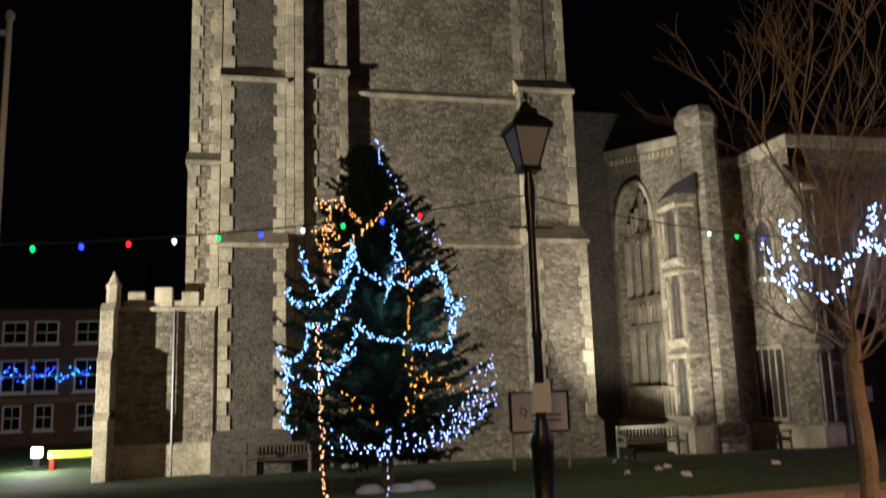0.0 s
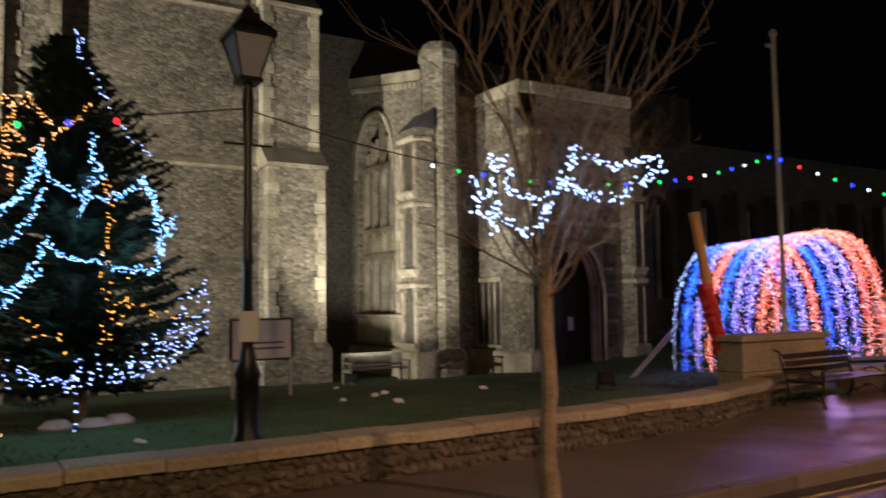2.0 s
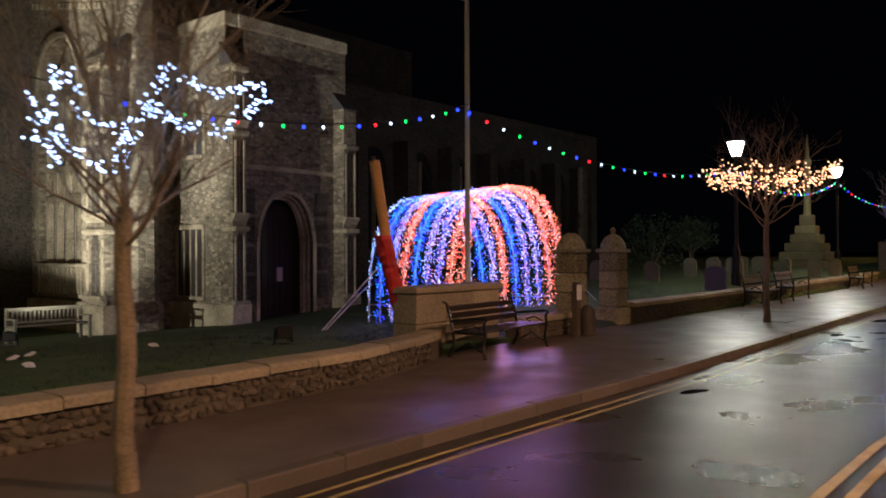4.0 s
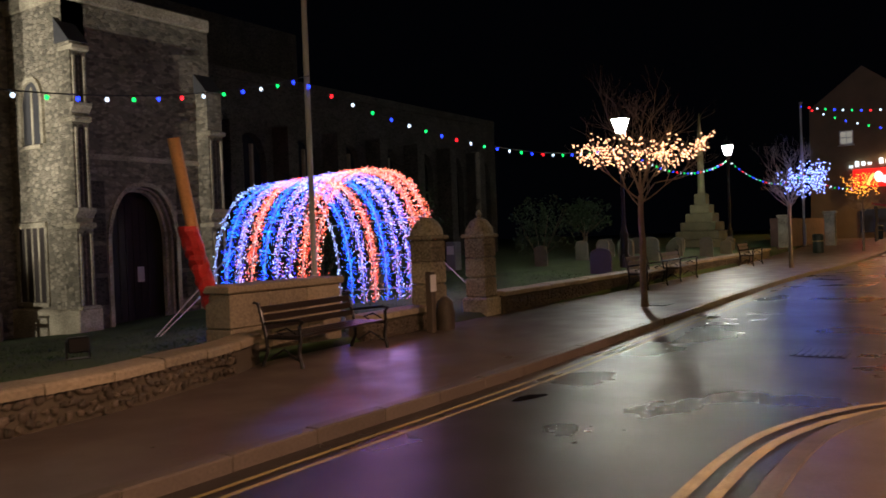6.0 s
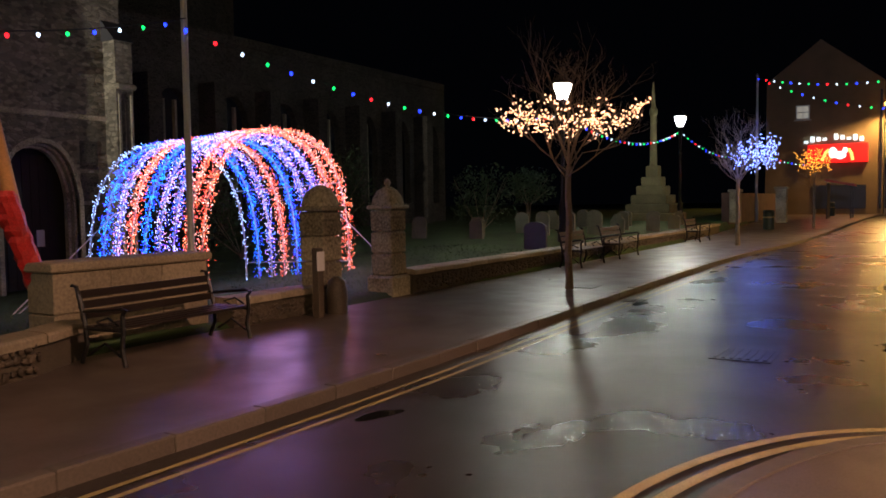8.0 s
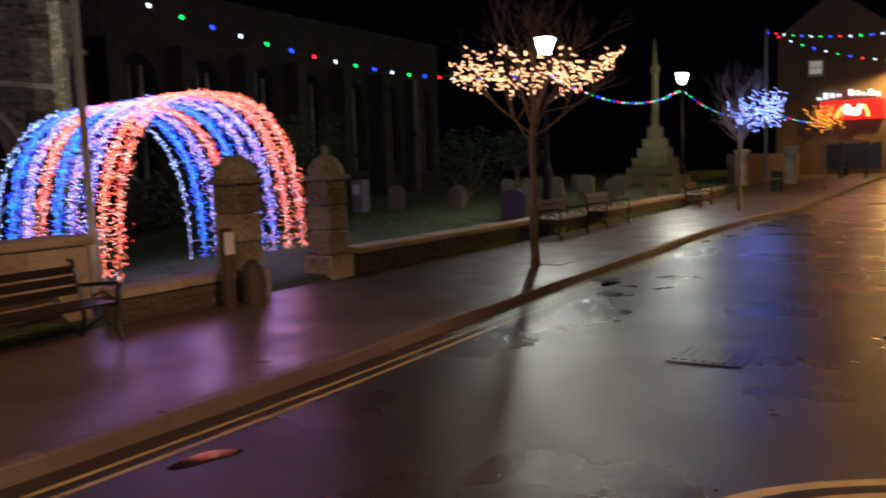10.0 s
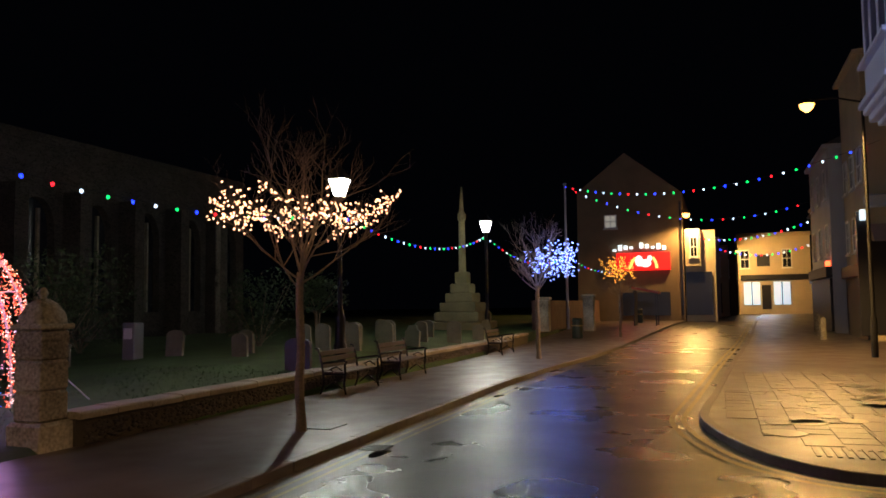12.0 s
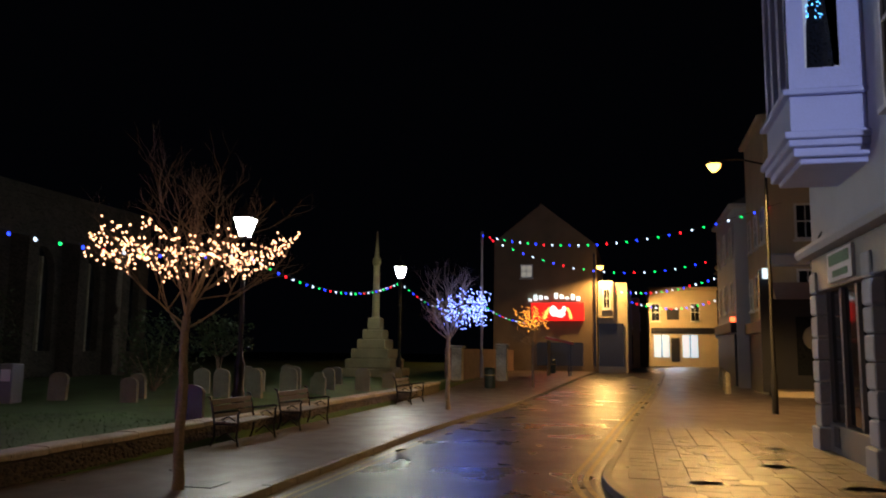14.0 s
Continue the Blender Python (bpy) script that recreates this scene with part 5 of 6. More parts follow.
part("post", S().tube([(10.12, 8.74, 0.95), (9.9, 8.75, 2.0), (9.72, 8.78, 2.98)], 0.085, 10), "pole_wood", rd, soft=True)
random.seed(3)
s = S()
pts = [(10.25 - 0.012 * i * 1.9, 8.72, 0.62 + i * 0.065) for i in range(19)]
s.rings([[(x + (0.13 + random.uniform(-0.02, 0.03)) * math.cos(a), y + (0.13 + random.uniform(-0.02, 0.03)) * math.sin(a), z) for a in span(0, 2 * math.pi, 10)[:-1]] for x, y, z in pts])
part("wrap", s, "red_fabric", rd, "crumpled red tinsel cloth")


def park_bench(at, turn, length, label, wood, back=True, iron=True, group="benches"):
    t = thing("bench", label, "bench", at, turn, group)
    n = 4
    for i in range(n):
        part("seat_slat", S().box(-length / 2, length / 2, -0.22 + i * 0.115, -0.22 + i * 0.115 + 0.095, 0.42, 0.455, 0.008), wood, t)
    if back == "upright":
        k = int(length / 0.11)
        part("top_rail", S().box(-length / 2, length / 2, 0.27, 0.32, 0.80, 0.90, 0.01), wood, t)
        part("low_rail", S().box(-length / 2, length / 2, 0.25, 0.30, 0.48, 0.54, 0.01), wood, t)
        for i in range(k):
            x = -length / 2 + (i + 0.5) * length / k
            part("back_slat", S().box(x - 0.025, x + 0.025, 0.265, 0.295, 0.54, 0.80), wood, t)
    else:
        for i in range(3):
            part("back_slat", S().box(-length / 2, length / 2, 0.27 + i * 0.025, 0.30 + i * 0.025, 0.52 + i * 0.125, 0.52 + i * 0.125 + 0.10, 0.008), wood, t)
    for x in (-length / 2 + 0.02, length / 2 - 0.02):
        if iron:
            s = S()
            s.tube([(x, -0.26, -0.02), (x, -0.22, 0.2), (x, -0.25, 0.42), (x, -0.24, 0.60), (x, -0.28, 0.66), (x, -0.22, 0.68), (x, 0.1, 0.64), (x, 0.26, 0.62)], 0.024, 6)
            s.tube([(x, 0.32, -0.02), (x, 0.24, 0.2), (x, 0.25, 0.42), (x, 0.30, 0.7), (x, 0.36, 0.92), (x, 0.42, 0.93)], 0.024, 6)
            s.tube([(x, -0.24, 0.41), (x, 0.26, 0.41)], 0.022, 6)
            s.tube([(x, -0.2, 0.1), (x, 0.0, 0.25), (x, 0.2, 0.1)], 0.016, 5)
            s.tube([(x, -0.18, 0.48), (x, -0.05, 0.56), (x, 0.1, 0.5), (x, 0.02, 0.46)], 0.014, 5)
            part("end_frame", s, "iron", t, "scrolled black cast-iron end")
        else:
            s = S().box(x - 0.035, x + 0.035, -0.26, -0.19, -0.02, 0.62, 0.008).box(x - 0.035, x + 0.035, 0.25, 0.32, -0.02, 0.90, 0.008)
            s.box(x - 0.045, x + 0.045, -0.30, 0.27, 0.60, 0.65, 0.01).box(x - 0.03, x + 0.03, -0.2, 0.26, 0.34, 0.41)
            part("end_frame", s, wood, t)
    return t


low = park_bench((10.75, 7.05, 0.0), 4, 1.9, "dark wet wooden bench with curved iron arms before a stone block", "bench_dark")
low.matrix_basis = low.matrix_basis @ Matrix.Diagonal((1.0, 1.1, 0.84, 1.0))
park_bench((23.95, 7.25, ground_z(24)), 1, 1.75, "wooden bench with scrolled black iron ends", "bench_wood")
park_bench((27.2, 7.35, ground_z(27.2)), 1, 1.85, "wooden bench with scrolled black iron ends", "bench_wood")
park_bench((36.5, 7.3, ground_z(36.5)), 1, 1.8, "wooden bench with scrolled black iron ends", "bench_wood")
park_bench((10.45, 21.6, yard_z(10.45, 21.6)), 0, 2.0, "pale silvered slatted bench on the church lawn", "grey_wood", "upright", False)
park_bench((-0.3, 24.2, yard_z(-0.3, 24.2)), 0, 1.9, "dark slatted bench against the church tower", "bench_wood", "upright", False)
park_bench((24.0, 16.0, yard_z(24, 16)), 0, 1.6, "weathered bench among the graves", "grey_wood", "upright", False)

bd = thing("notice_board", "white notice board on two posts before the church", "notice board", (5.12, 16.6, yard_z(5.1, 16.6)))
zb = 0.41 - yard_z(5.1, 16.6)
part("panel", S().box(-0.66, 0.66, -0.02, 0.03, zb, zb + 0.82, 0.01), "paper", bd)
s = S()
for a, b, c, d in ((-0.70, -0.65, 0, 0.86), (0.65, 0.70, 0, 0.86), (-0.65, 0.65, 0.82, 0.86), (-0.65, 0.65, -0.04, 0.0)):
    s.box(a, b, -0.04, 0.04, zb + c, zb + d)
part("frame", s, "iron", bd)
for x in (-0.66, 0.62):
    part("post", S().box(x, x + 0.05, -0.03, 0.03, -0.1, zb), "steel", bd)
part("emblem", S().tube([(-0.35, -0.03, zb + 0.30), (-0.3, -0.03, zb + 0.46), (-0.42, -0.03, zb + 0.52), (-0.46, -0.03, zb + 0.40), (-0.38, -0.03, zb + 0.36)], 0.018, 5), "ink", bd)
for i in range(2):
    part("text_bar", S().box(-0.2, 0.5, -0.026, -0.021, zb + 0.2 + i * 0.12, zb + 0.24 + i * 0.12), "ink", bd)

# post and dog-bin by the gate
bp = thing("gate_post", "short dark timber post with a paper notice by the gate", "post", (13.72, 7.45, 0))
part("shaft", S().box(-0.06, 0.06, -0.06, 0.06, -0.1, 0.95, 0.012), "bench_wood", bp)
part("notice", S().box(-0.09, 0.07, -0.075, -0.062, 0.62, 0.9), "paper", bp)
st = thing("gate_boulder", "rounded dark guard stone at the foot of the gate pier", "guard stone", (14.15, 7.45, 0))
part("stone", S().lathe(0, 0, [(0.16, -0.1), (0.17, 0.2), (0.14, 0.42), (0.05, 0.5)], 9), "flint_stone", st, soft=True)

# market-cross style memorial
cr = thing("memorial_cross", "stepped limestone memorial cross with tall tapering shaft", "memorial", (47.0, 12.1, 0.42))
cr.matrix_basis = cr.matrix_basis @ Matrix.Diagonal((1.19, 1.19, 1.19, 1))
for i, (w, z) in enumerate(((1.18, 0.0), (0.98, 0.40), (0.79, 0.80), (0.60, 1.20), (0.43, 1.60))):
    part("step", S().box(-w, w, -w, w, z - (0.3 if i == 0 else 0), z + 0.40, 0.04), "cross_stone", cr)
part("pedestal", S().box(-0.27, 0.27, -0.27, 0.27, 2.0, 2.5, 0.04), "cross_stone", cr)
part("shaft", S().lathe(0, 0, [(0.20, 2.45), (0.16, 2.6), (0.13, 4.7), (0.19, 4.8), (0.19, 5.0), (0.11, 5.1), (0.02, 6.2)], 8), "cross_stone", cr)

random.seed(12)
def headstone(x, y, w, h, mat, tilt=0.0, turn=0.0, round_=True):
    t = thing("headstone", ("dark slate" if mat == "grave_dark" else "lichened pale") + " headstone with a %s top" % ("rounded" if round_ else "shouldered"), "headstone", (x, y, yard_z(x, y)), turn, "headstones")
    pts = [(-w, -0.3), (w, -0.3), (w, h * 0.72)]
    pts += [(w * math.cos(a), h * 0.78 + h * 0.22 * math.sin(a)) for a in span(0.0, math.pi, 8)] if round_ else [(w * 0.7, h * 0.8), (w * 0.5, h), (-w * 0.5, h), (-w * 0.7, h * 0.8)]
    pts += [(-w, h * 0.72)]
    ob = part("slab", S().prism([(a, b) for a, b in pts], "x", -0.05, 0.05), mat, t)
    ob.matrix_basis = pose(0, 0, 0, 0, tilt, 0)
headstone(24.3, 8.75, 0.32, 0.74, "grave_dark")
for x, y, w, h in ((29.0, 10.6, 0.34, 0.95), (29.8, 10.0, 0.38, 1.0), (31.2, 9.6, 0.40, 1.05), (31.8, 10.9, 0.33, 0.9), (33.4, 10.4, 0.36, 0.95), (33.0, 9.4, 0.42, 0.85), (35.2, 9.9, 0.34, 0.9), (36.2, 9.0, 0.40, 1.0), (30.4, 12.0, 0.36, 0.9), (34.0, 12.4, 0.4, 0.9), (28.0, 12.5, 0.36, 0.8), (26.6, 11.8, 0.34, 0.75), (37.8, 10.6, 0.35, 0.8), (36.8, 12.2, 0.36, 0.9), (39.0, 8.9, 0.38, 0.75), (42.5, 9.6, 0.36, 0.8), (27.0, 14.2, 0.4, 0.9), (21.5, 14.8, 0.36, 0.9)):
    headstone(x, y, w * 0.66, h * 0.82, "grave", random.uniform(-5, 5), random.uniform(-12, 12), random.random() < 0.7)
bn = thing("info_post", "small grey information post on the lawn", "sign post", (26.5, 15.2, yard_z(26.5, 15.2)))
part("post", S().box(-0.2, 0.2, -0.2, 0.2, -0.1, 1.0, 0.03), "shopfront", bn)
part("plate", S().box(-0.22, -0.205, -0.14, 0.14, 0.55, 0.85), "paper", bn)
for x, y, lab in ((48.2, 6.5, "dark slatted litter bin"), (66.5, 5.2, "dark litter bin by the shelter")):
    t = thing("litter_bin", lab, "litter bin", (x, y, ground_z(x)))
    part("body", S().lathe(0, 0, [(0.25, 0), (0.27, 0.05), (0.27, 0.85), (0.30, 0.9), (0.22, 1.0)], 10), "bin_green", t)
    part("band", S().lathe(0, 0, [(0.275, 0.6), (0.278, 0.62), (0.275, 0.66)], 10), "yellow_line", t)
sh = thing("bus_shelter", "small shelter with a red roof edge", "shelter", (62.0, 4.4, ground_z(62)))
part("roof", S().prism([(-1.0, 2.2), (0.7, 2.55), (0.7, 2.4), (-1.0, 2.05)], "x", -1.0, 1.0), "red_paint", sh)
part("back_panel", S().box(-1.0, 1.0, 0.55, 0.6, 0.0, 2.3), "dark_paint", sh)
for x in (-0.95, 0.95):
    part("post", S().box(x - 0.04, x + 0.04, -0.85, -0.77, 0, 2.15), "iron", sh)
hg = thing("low_hedge_wall", "dark low boundary wall beyond the gate", "wall", kind="structure")
part("wall", S().box(49, 71, 8.6, 9.0, 0.2, 1.9), "brick", hg)

# ---- trees ----
def street_tree(x, y, seed, h_trunk, reach, height, r=0.085, lean=0.0, last=4, fine=False):
    random.seed(seed)
    t = thing("street_tree", "bare young street tree wound with fairy lights", "tree", (x, y, ground_z(x)), group="bare street trees")
    trunk = S()
    bend = [(0.012 * math.sin(i * 1.3 + seed), lean * i / 8 + 0.01 * math.cos(i * 1.7 + seed), -0.15 + (h_trunk + 0.15) * i / 8) for i in range(9)]
    trunk.tube(bend, r * 1.15, 9, r * 0.85)
    trunk.tube([(bend[0][0], bend[0][1], -0.1), (bend[1][0], bend[1][1], 0.25)], r * 1.45, 9, r * 1.08)
    part("trunk", trunk, "bark", t, "grey-brown trunk", soft=True)
    limbs, twigs, tips = S(), S(), []

    def grow(p, d, length, rad, depth):
        pts, q, v = [p.copy()], p.copy(), d.copy()
        n = 4
        for i in range(n):
            v = (v + Vector((random.gauss(0, 0.13), random.gauss(0, 0.13), random.gauss(0.05, 0.08)))).normalized()
            q = q + v * length / n
            pts.append(q.copy())
        (limbs if depth < 2 else twigs).tube(pts, rad, 5 if depth < 2 else 3, rad * 0.55)
        tips.extend((pt.copy(), depth) for pt in pts[1:])
        if depth < last:
            for k in range((4, 4, 3, 3, 2)[depth] if fine else (3, 3, 3, 2, 2)[depth]):
                f = random.uniform(0.35, 1.0) if k else 1.0
                base = pts[min(n, max(1, round(f * n)))]
                side = Vector((random.gauss(0, 1), random.gauss(0, 1), random.gauss(0.25, 0.5))).normalized()
                nd = (v * 0.75 + side * (0.62 if depth else 0.55) + Vector((0, 0, 0.16 if fine else 0.0))).normalized()
                grow(base, nd, length * random.uniform(0.55, 0.78), rad * 0.58, depth + 1)

    top = Vector(bend[-1])
    k = 12 if fine else 8
    for i in range(k):
        a = 2 * math.pi * i / k + random.uniform(-0.25, 0.25)
        up = random.uniform(0.45, 0.75) if i % 2 else random.uniform(0.9, 1.7)
        d = Vector((math.cos(a), math.sin(a), up)).normalized()
        grow(top - Vector((0, 0, random.uniform(0.0, 0.3))), d, reach * random.uniform(0.75, 1.0) * (0.62 if i % 2 else 0.72), r * (0.20 if fine else 0.27), 0)
    for q in range(3):
        grow(top, Vector((random.gauss(0, 0.22), random.gauss(0, 0.22), 1)).normalized(), height * random.uniform(0.34, 0.46) * (0.72 if fine else 1.0), r * (0.24 if fine else 0.36), 0)
    part("limb", limbs, "bark", t, "bare forked limbs", soft=True)
    tw = part("twig", twigs, "bark", t, "fine bare twigs")
    tw["kind"] = "stuff"
    return t, tips


def lights_on(name, label, mats, strands, step, r, parent=None, jit=0.02):
    """A string of small lamps along a set of lines."""
    t = thing(name, label, "string lights")
    dots = {m: [] for m in mats}
    wire = S()
    for line in strands:
        pts = [Vector(p) for p in line]
        wire.tube(pts, 0.004, 3)
        i = 0
        for a, b in zip(pts, pts[1:]):
            n = max(1, int((b - a).length / step))
            for j in range(n):
                p = a.lerp(b, j / n) + Vector((random.gauss(0, jit), random.gauss(0, jit), random.gauss(0, jit)))
                dots[mats[i % len(mats)]].append(p)
                i += 1
    for m in mats:
        part("light_chain", S().dots(dots[m], r), m, t)["kind"] = "stuff"
    part("wire", wire, "cable", t)
    return t


T0, tips0 = street_tree(3.4, 4.9, 21, 1.85, 1.25, 4.8, 0.064, last=4, fine=True)
T1, tips1 = street_tree(18.69, 5.54, 8, 2.30, 1.6, 3.0, 0.064)
T2, tips2 = street_tree(34.0, 5.37, 15, 2.35, 1.2, 2.6, 0.07)
T3, tips3 = street_tree(49.3, 4.5, 4, 2.3, 1.2, 2.2, 0.06)


def zigzag(cx, cy, cz, r0, r1, z0, z1, a0, a1, n, seed):
    """Light chains thrown in loops over the lower crown of a tree."""
    random.seed(seed)
    out = []
    for i in range(n + 1):
        a = lerp(a0, a1, i / n)
        r = lerp(r0, r1, 0.5 + 0.5 * math.sin(i * 1.9 + seed)) * random.uniform(0.85, 1.12)
        z = cz + lerp(z0, z1, (i % 2) * 0.8 + random.uniform(0, 0.2)) + 0.28 * (r - r0)
        out.append((cx + r * math.cos(a), cy + r * math.sin(a), z))
    return out


random.seed(31)


def across(lines):
    """Light chains on the first tree, given as (along the crown, height)."""
    return [[(3.4 + 0.83 * u + 0.10 * math.sin(u * 9 + k), 4.9 - 0.56 * u + 0.15 * math.cos(u * 7 + k), z) for u, z in line] for k, line in enumerate(lines)]


lights_on("tree_lights", "cool white fairy lights looped through a bare tree", ["led_white"], across([
    [(-0.57, 2.74), (-0.28, 2.66), (-0.13, 2.44), (0.09, 2.36), (0.05, 2.2)], [(-0.46, 2.70), (-0.50, 2.40), (-0.53, 2.15), (-0.36, 2.30), (-0.07, 2.10), (0.0, 2.18)],
    [(-0.46, 2.55), (-0.36, 2.36), (-0.50, 2.22)], [(0.17, 2.44), (0.33, 2.80), (0.58, 2.64), (0.86, 2.68), (0.90, 2.58), (0.60, 2.38), (0.36, 2.45), (0.16, 2.50)], [(0.05, 2.2), (0.1, 2.4), (0.25, 2.5), (0.40, 2.40)]]), 0.018, 0.0125, jit=0.024)
lights_on("tree_lights", "warm white fairy lights looped through a bare tree", ["led_warm"],
          [zigzag(18.69, 5.54, 2.72, 0.5, 1.5, 0.0, 0.50, 0, 6.28, 16, 2), zigzag(18.69, 5.54, 2.72, 0.5, 1.45, 0.0, 0.5, 0.3, 6.6, 15, 7), zigzag(18.69, 5.54, 2.72, 0.7, 1.55, 0.0, 0.55, 0.2, 6.4, 18, 11)], 0.075, 0.018, jit=0.035)
lights_on("tree_lights", "blue-white fairy lights looped through a bare tree", ["led_violet"],
          [zigzag(34.0, 4.9, 2.4, 0.3, 0.9, 0.1, 1.0, 0, 6.28, 14, 2), zigzag(34.0, 4.75, 2.4, 0.2, 0.9, 0.1, 1.1, 0.3, 6.6, 14, 4), zigzag(34.0, 4.5, 2.7, 0.2, 0.5, 0.1, 1.1, 0.3, 6.6, 10, 9)], 0.10, 0.022, jit=0.05)
lights_on("tree_lights", "golden fairy lights looped through a bare tree", ["led_gold"],
          [zigzag(49.3, 4.5, 2.7, 0.3, 0.9, 0.1, 1.2, 0, 6.28, 12, 2), zigzag(49.3, 4.5, 2.7, 0.2, 0.8, 0.1, 1.3, 0.3, 6.6, 12, 4)], 0.10, 0.025, jit=0.05)

# the christmas tree
FX, FY, FZ = 0.98, 12.2, -0.12
fir = thing("christmas_tree", "tall dark green fir tree decorated with chains of lights", "tree", (FX, FY, FZ))
part("trunk", S().tube([(0, 0, -0.2), (0, 0, 2.5), (-0.26, 0, 5.45)], 0.10, 8, 0.015), "bark", fir, soft=True)
random.seed(77)
boughs, needles = S(), S()


FIR = [(0.5, 0.95), (1.2, 1.55), (2.2, 1.42), (3.1, 1.2), (4.1, 0.78), (4.9, 0.42), (5.6, 0.05)]


def fir_radius(z):
    for (a, p), (b, q) in zip(FIR, FIR[1:]):
        if z <= b:
            return lerp(p, q, max(0.0, (z - a) / (b - a)))
    return 0.05


for i in range(560):
    z = 0.62 + 4.85 * (i / 560) ** 1.05
    a = i * 2.39996 + random.uniform(-0.3, 0.3)
    L = fir_radius(z) * random.uniform(0.55, 1.22) * (1 + 0.16 * math.sin(3 * a + z * 2.1))
    rise = random.uniform(-0.18, 0.12) + 0.45 * (z / 5.6)
    d = Vector((math.cos(a), math.sin(a), rise))
    side = Vector((-math.sin(a), math.cos(a), 0))
    if math.cos(a) > 0.8 and 0.9 < z < 1.6: rise += 0.35
    L = min(L, 1.68)
    p0 = Vector((-0.05 * z * min(z, 5.2) / 5.2, 0, z))
    pts = [p0 + d * L * k / 4 + Vector((0, 0, -0.10 * L * math.sin(k / 4 * math.pi))) for k in range(5)]
    boughs.tube(pts, 0.016, 3, 0.004)
    n = int(16 * L) + 6
    for k in range(n):
        f = (k + 0.5) / n
        q = pts[min(3, int(f * 4))].lerp(pts[min(4, int(f * 4) + 1)], f * 4 % 1)
        for sgn in (-1, 1):
            w = (0.13 + 0.18 * L * 0.3 * (1 - f)) * random.uniform(0.6, 1.2)
            tip = q + (side * sgn * 0.85 + d * 0.5 + Vector((0, 0, random.uniform(-0.5, 0.3)))) * w
            up = Vector((0, 0, 0.03))
            fw = d * 0.04
            needles.add([q - fw, q + fw, tip + up, tip - up], [(0, 1, 2), (0, 1, 3)])
part("bough", boughs, "bark", fir)
nd = part("needles", needles, "fir", fir, "dense dark green needles")
nd["kind"] = "stuff"
# lights on it, as chains hung over the front of the boughs
def on_fir(chains):
    return [[(FX + 0.97 * u - 0.03, FY - 1.36 + 0.26 * u * u, 0.97 * z - 0.22) for u, z in chain] for chain in chains]


def swag(chain, drop=0.05):
    """Rounds a chain of hanging points into drooping curves."""
    out = []
    for (a, p), (b, q) in zip(chain, chain[1:]):
        out += [(lerp(a, b, k / 4), lerp(p, q, k / 4) - drop * math.sin(k / 4 * math.pi)) for k in range(4)]
    return out + [chain[-1]]


random.seed(9)
icy = [[(-1.38, 3.86), (-1.25, 3.35), (-1.05, 3.12), (-0.85, 3.35), (-0.66, 3.87)], [(-1.59, 3.3), (-1.5, 3.1), (-1.24, 3.03), (-1.0, 3.15), (-0.75, 3.4), (-0.62, 3.9)],
       [(-1.25, 2.72), (-1.0, 2.68), (-0.8, 2.95), (-0.6, 3.4)], [(-0.66, 3.9), (-0.6, 3.6), (-0.34, 3.4), (-0.2, 3.3), (-0.05, 3.6), (-0.04, 4.13)]]
icy += [[(-0.2, 3.0), (-0.1, 3.4), (0.05, 3.7), (0.1, 3.5)], [(-0.1, 3.32), (0.2, 3.3), (0.45, 3.45), (0.6, 3.62), (0.75, 3.4), (0.85, 3.1), (1.0, 2.85), (1.1, 3.1)],
        [(0.95, 3.0), (0.85, 2.6), (0.75, 2.3), (0.6, 2.38), (0.3, 2.36), (0.05, 2.46), (-0.4, 2.52), (-0.55, 2.72)], [(0.62, 3.55), (0.8, 3.25), (0.82, 2.8), (0.95, 2.55)]]
icy += [[(-0.56, 2.72), (-0.75, 2.35), (-0.95, 1.98), (-1.18, 1.8), (-1.5, 1.95), (-1.62, 2.15), (-1.71, 2.43)], [(-1.62, 2.2), (-1.4, 2.25), (-1.3, 2.5), (-1.28, 2.75)],
        [(-1.6, 2.1), (-1.55, 1.6), (-1.66, 1.3), (-1.44, 1.2)], [(-1.2, 2.12), (-0.9, 2.12), (-0.6, 2.35)]]
lights_on("tree_garland", "icy blue light chain swagged round the christmas tree", ["led_icy", "led_white"], on_fir([swag(c) for c in icy]), 0.019, 0.0118, jit=0.024)
top = [(-0.26, 5.45), (-0.24, 5.2), (0.0, 4.85), (0.12, 4.6), (0.28, 4.25), (0.55, 4.05), (0.75, 3.89)]
lights_on("tree_garland", "cool white light chain down from the tree top", ["led_white", "led_violet"], on_fir([swag(top, 0.02), [(-0.28, 5.5), (-0.2, 5.3), (-0.3, 5.2)]]), 0.055, 0.011)
upper = [[(-1.17, 4.64), (-0.95, 4.45), (-0.8, 4.62), (-0.65, 4.3), (-0.35, 4.2), (-0.07, 4.55)], [(-1.15, 3.95), (-0.9, 3.8), (-0.6, 4.0), (-0.4, 4.2)],
         [(-1.2, 4.15), (-0.95, 4.2), (-0.8, 3.9)], [(-0.95, 4.6), (-1.0, 4.2), (-1.05, 3.8), (-0.95, 3.4)]]
lights_on("tree_garland", "golden light chain in the upper branches", ["led_warm", "led_gold"], on_fir([swag(c) for c in upper]), 0.028, 0.011, jit=0.025)
lower = [[(0.14, 3.54), (0.13, 2.4), (0.15, 1.9)], [(0.46, 2.16), (0.45, 1.9), (0.25, 1.6), (0.02, 1.32)], [(0.5, 1.95), (0.2, 1.9), (0.1, 1.5)], [(-0.8, 1.7), (-0.45, 1.5), (-0.3, 1.2)], [(0.6, 1.9), (1.0, 1.65), (1.3, 1.75)]]
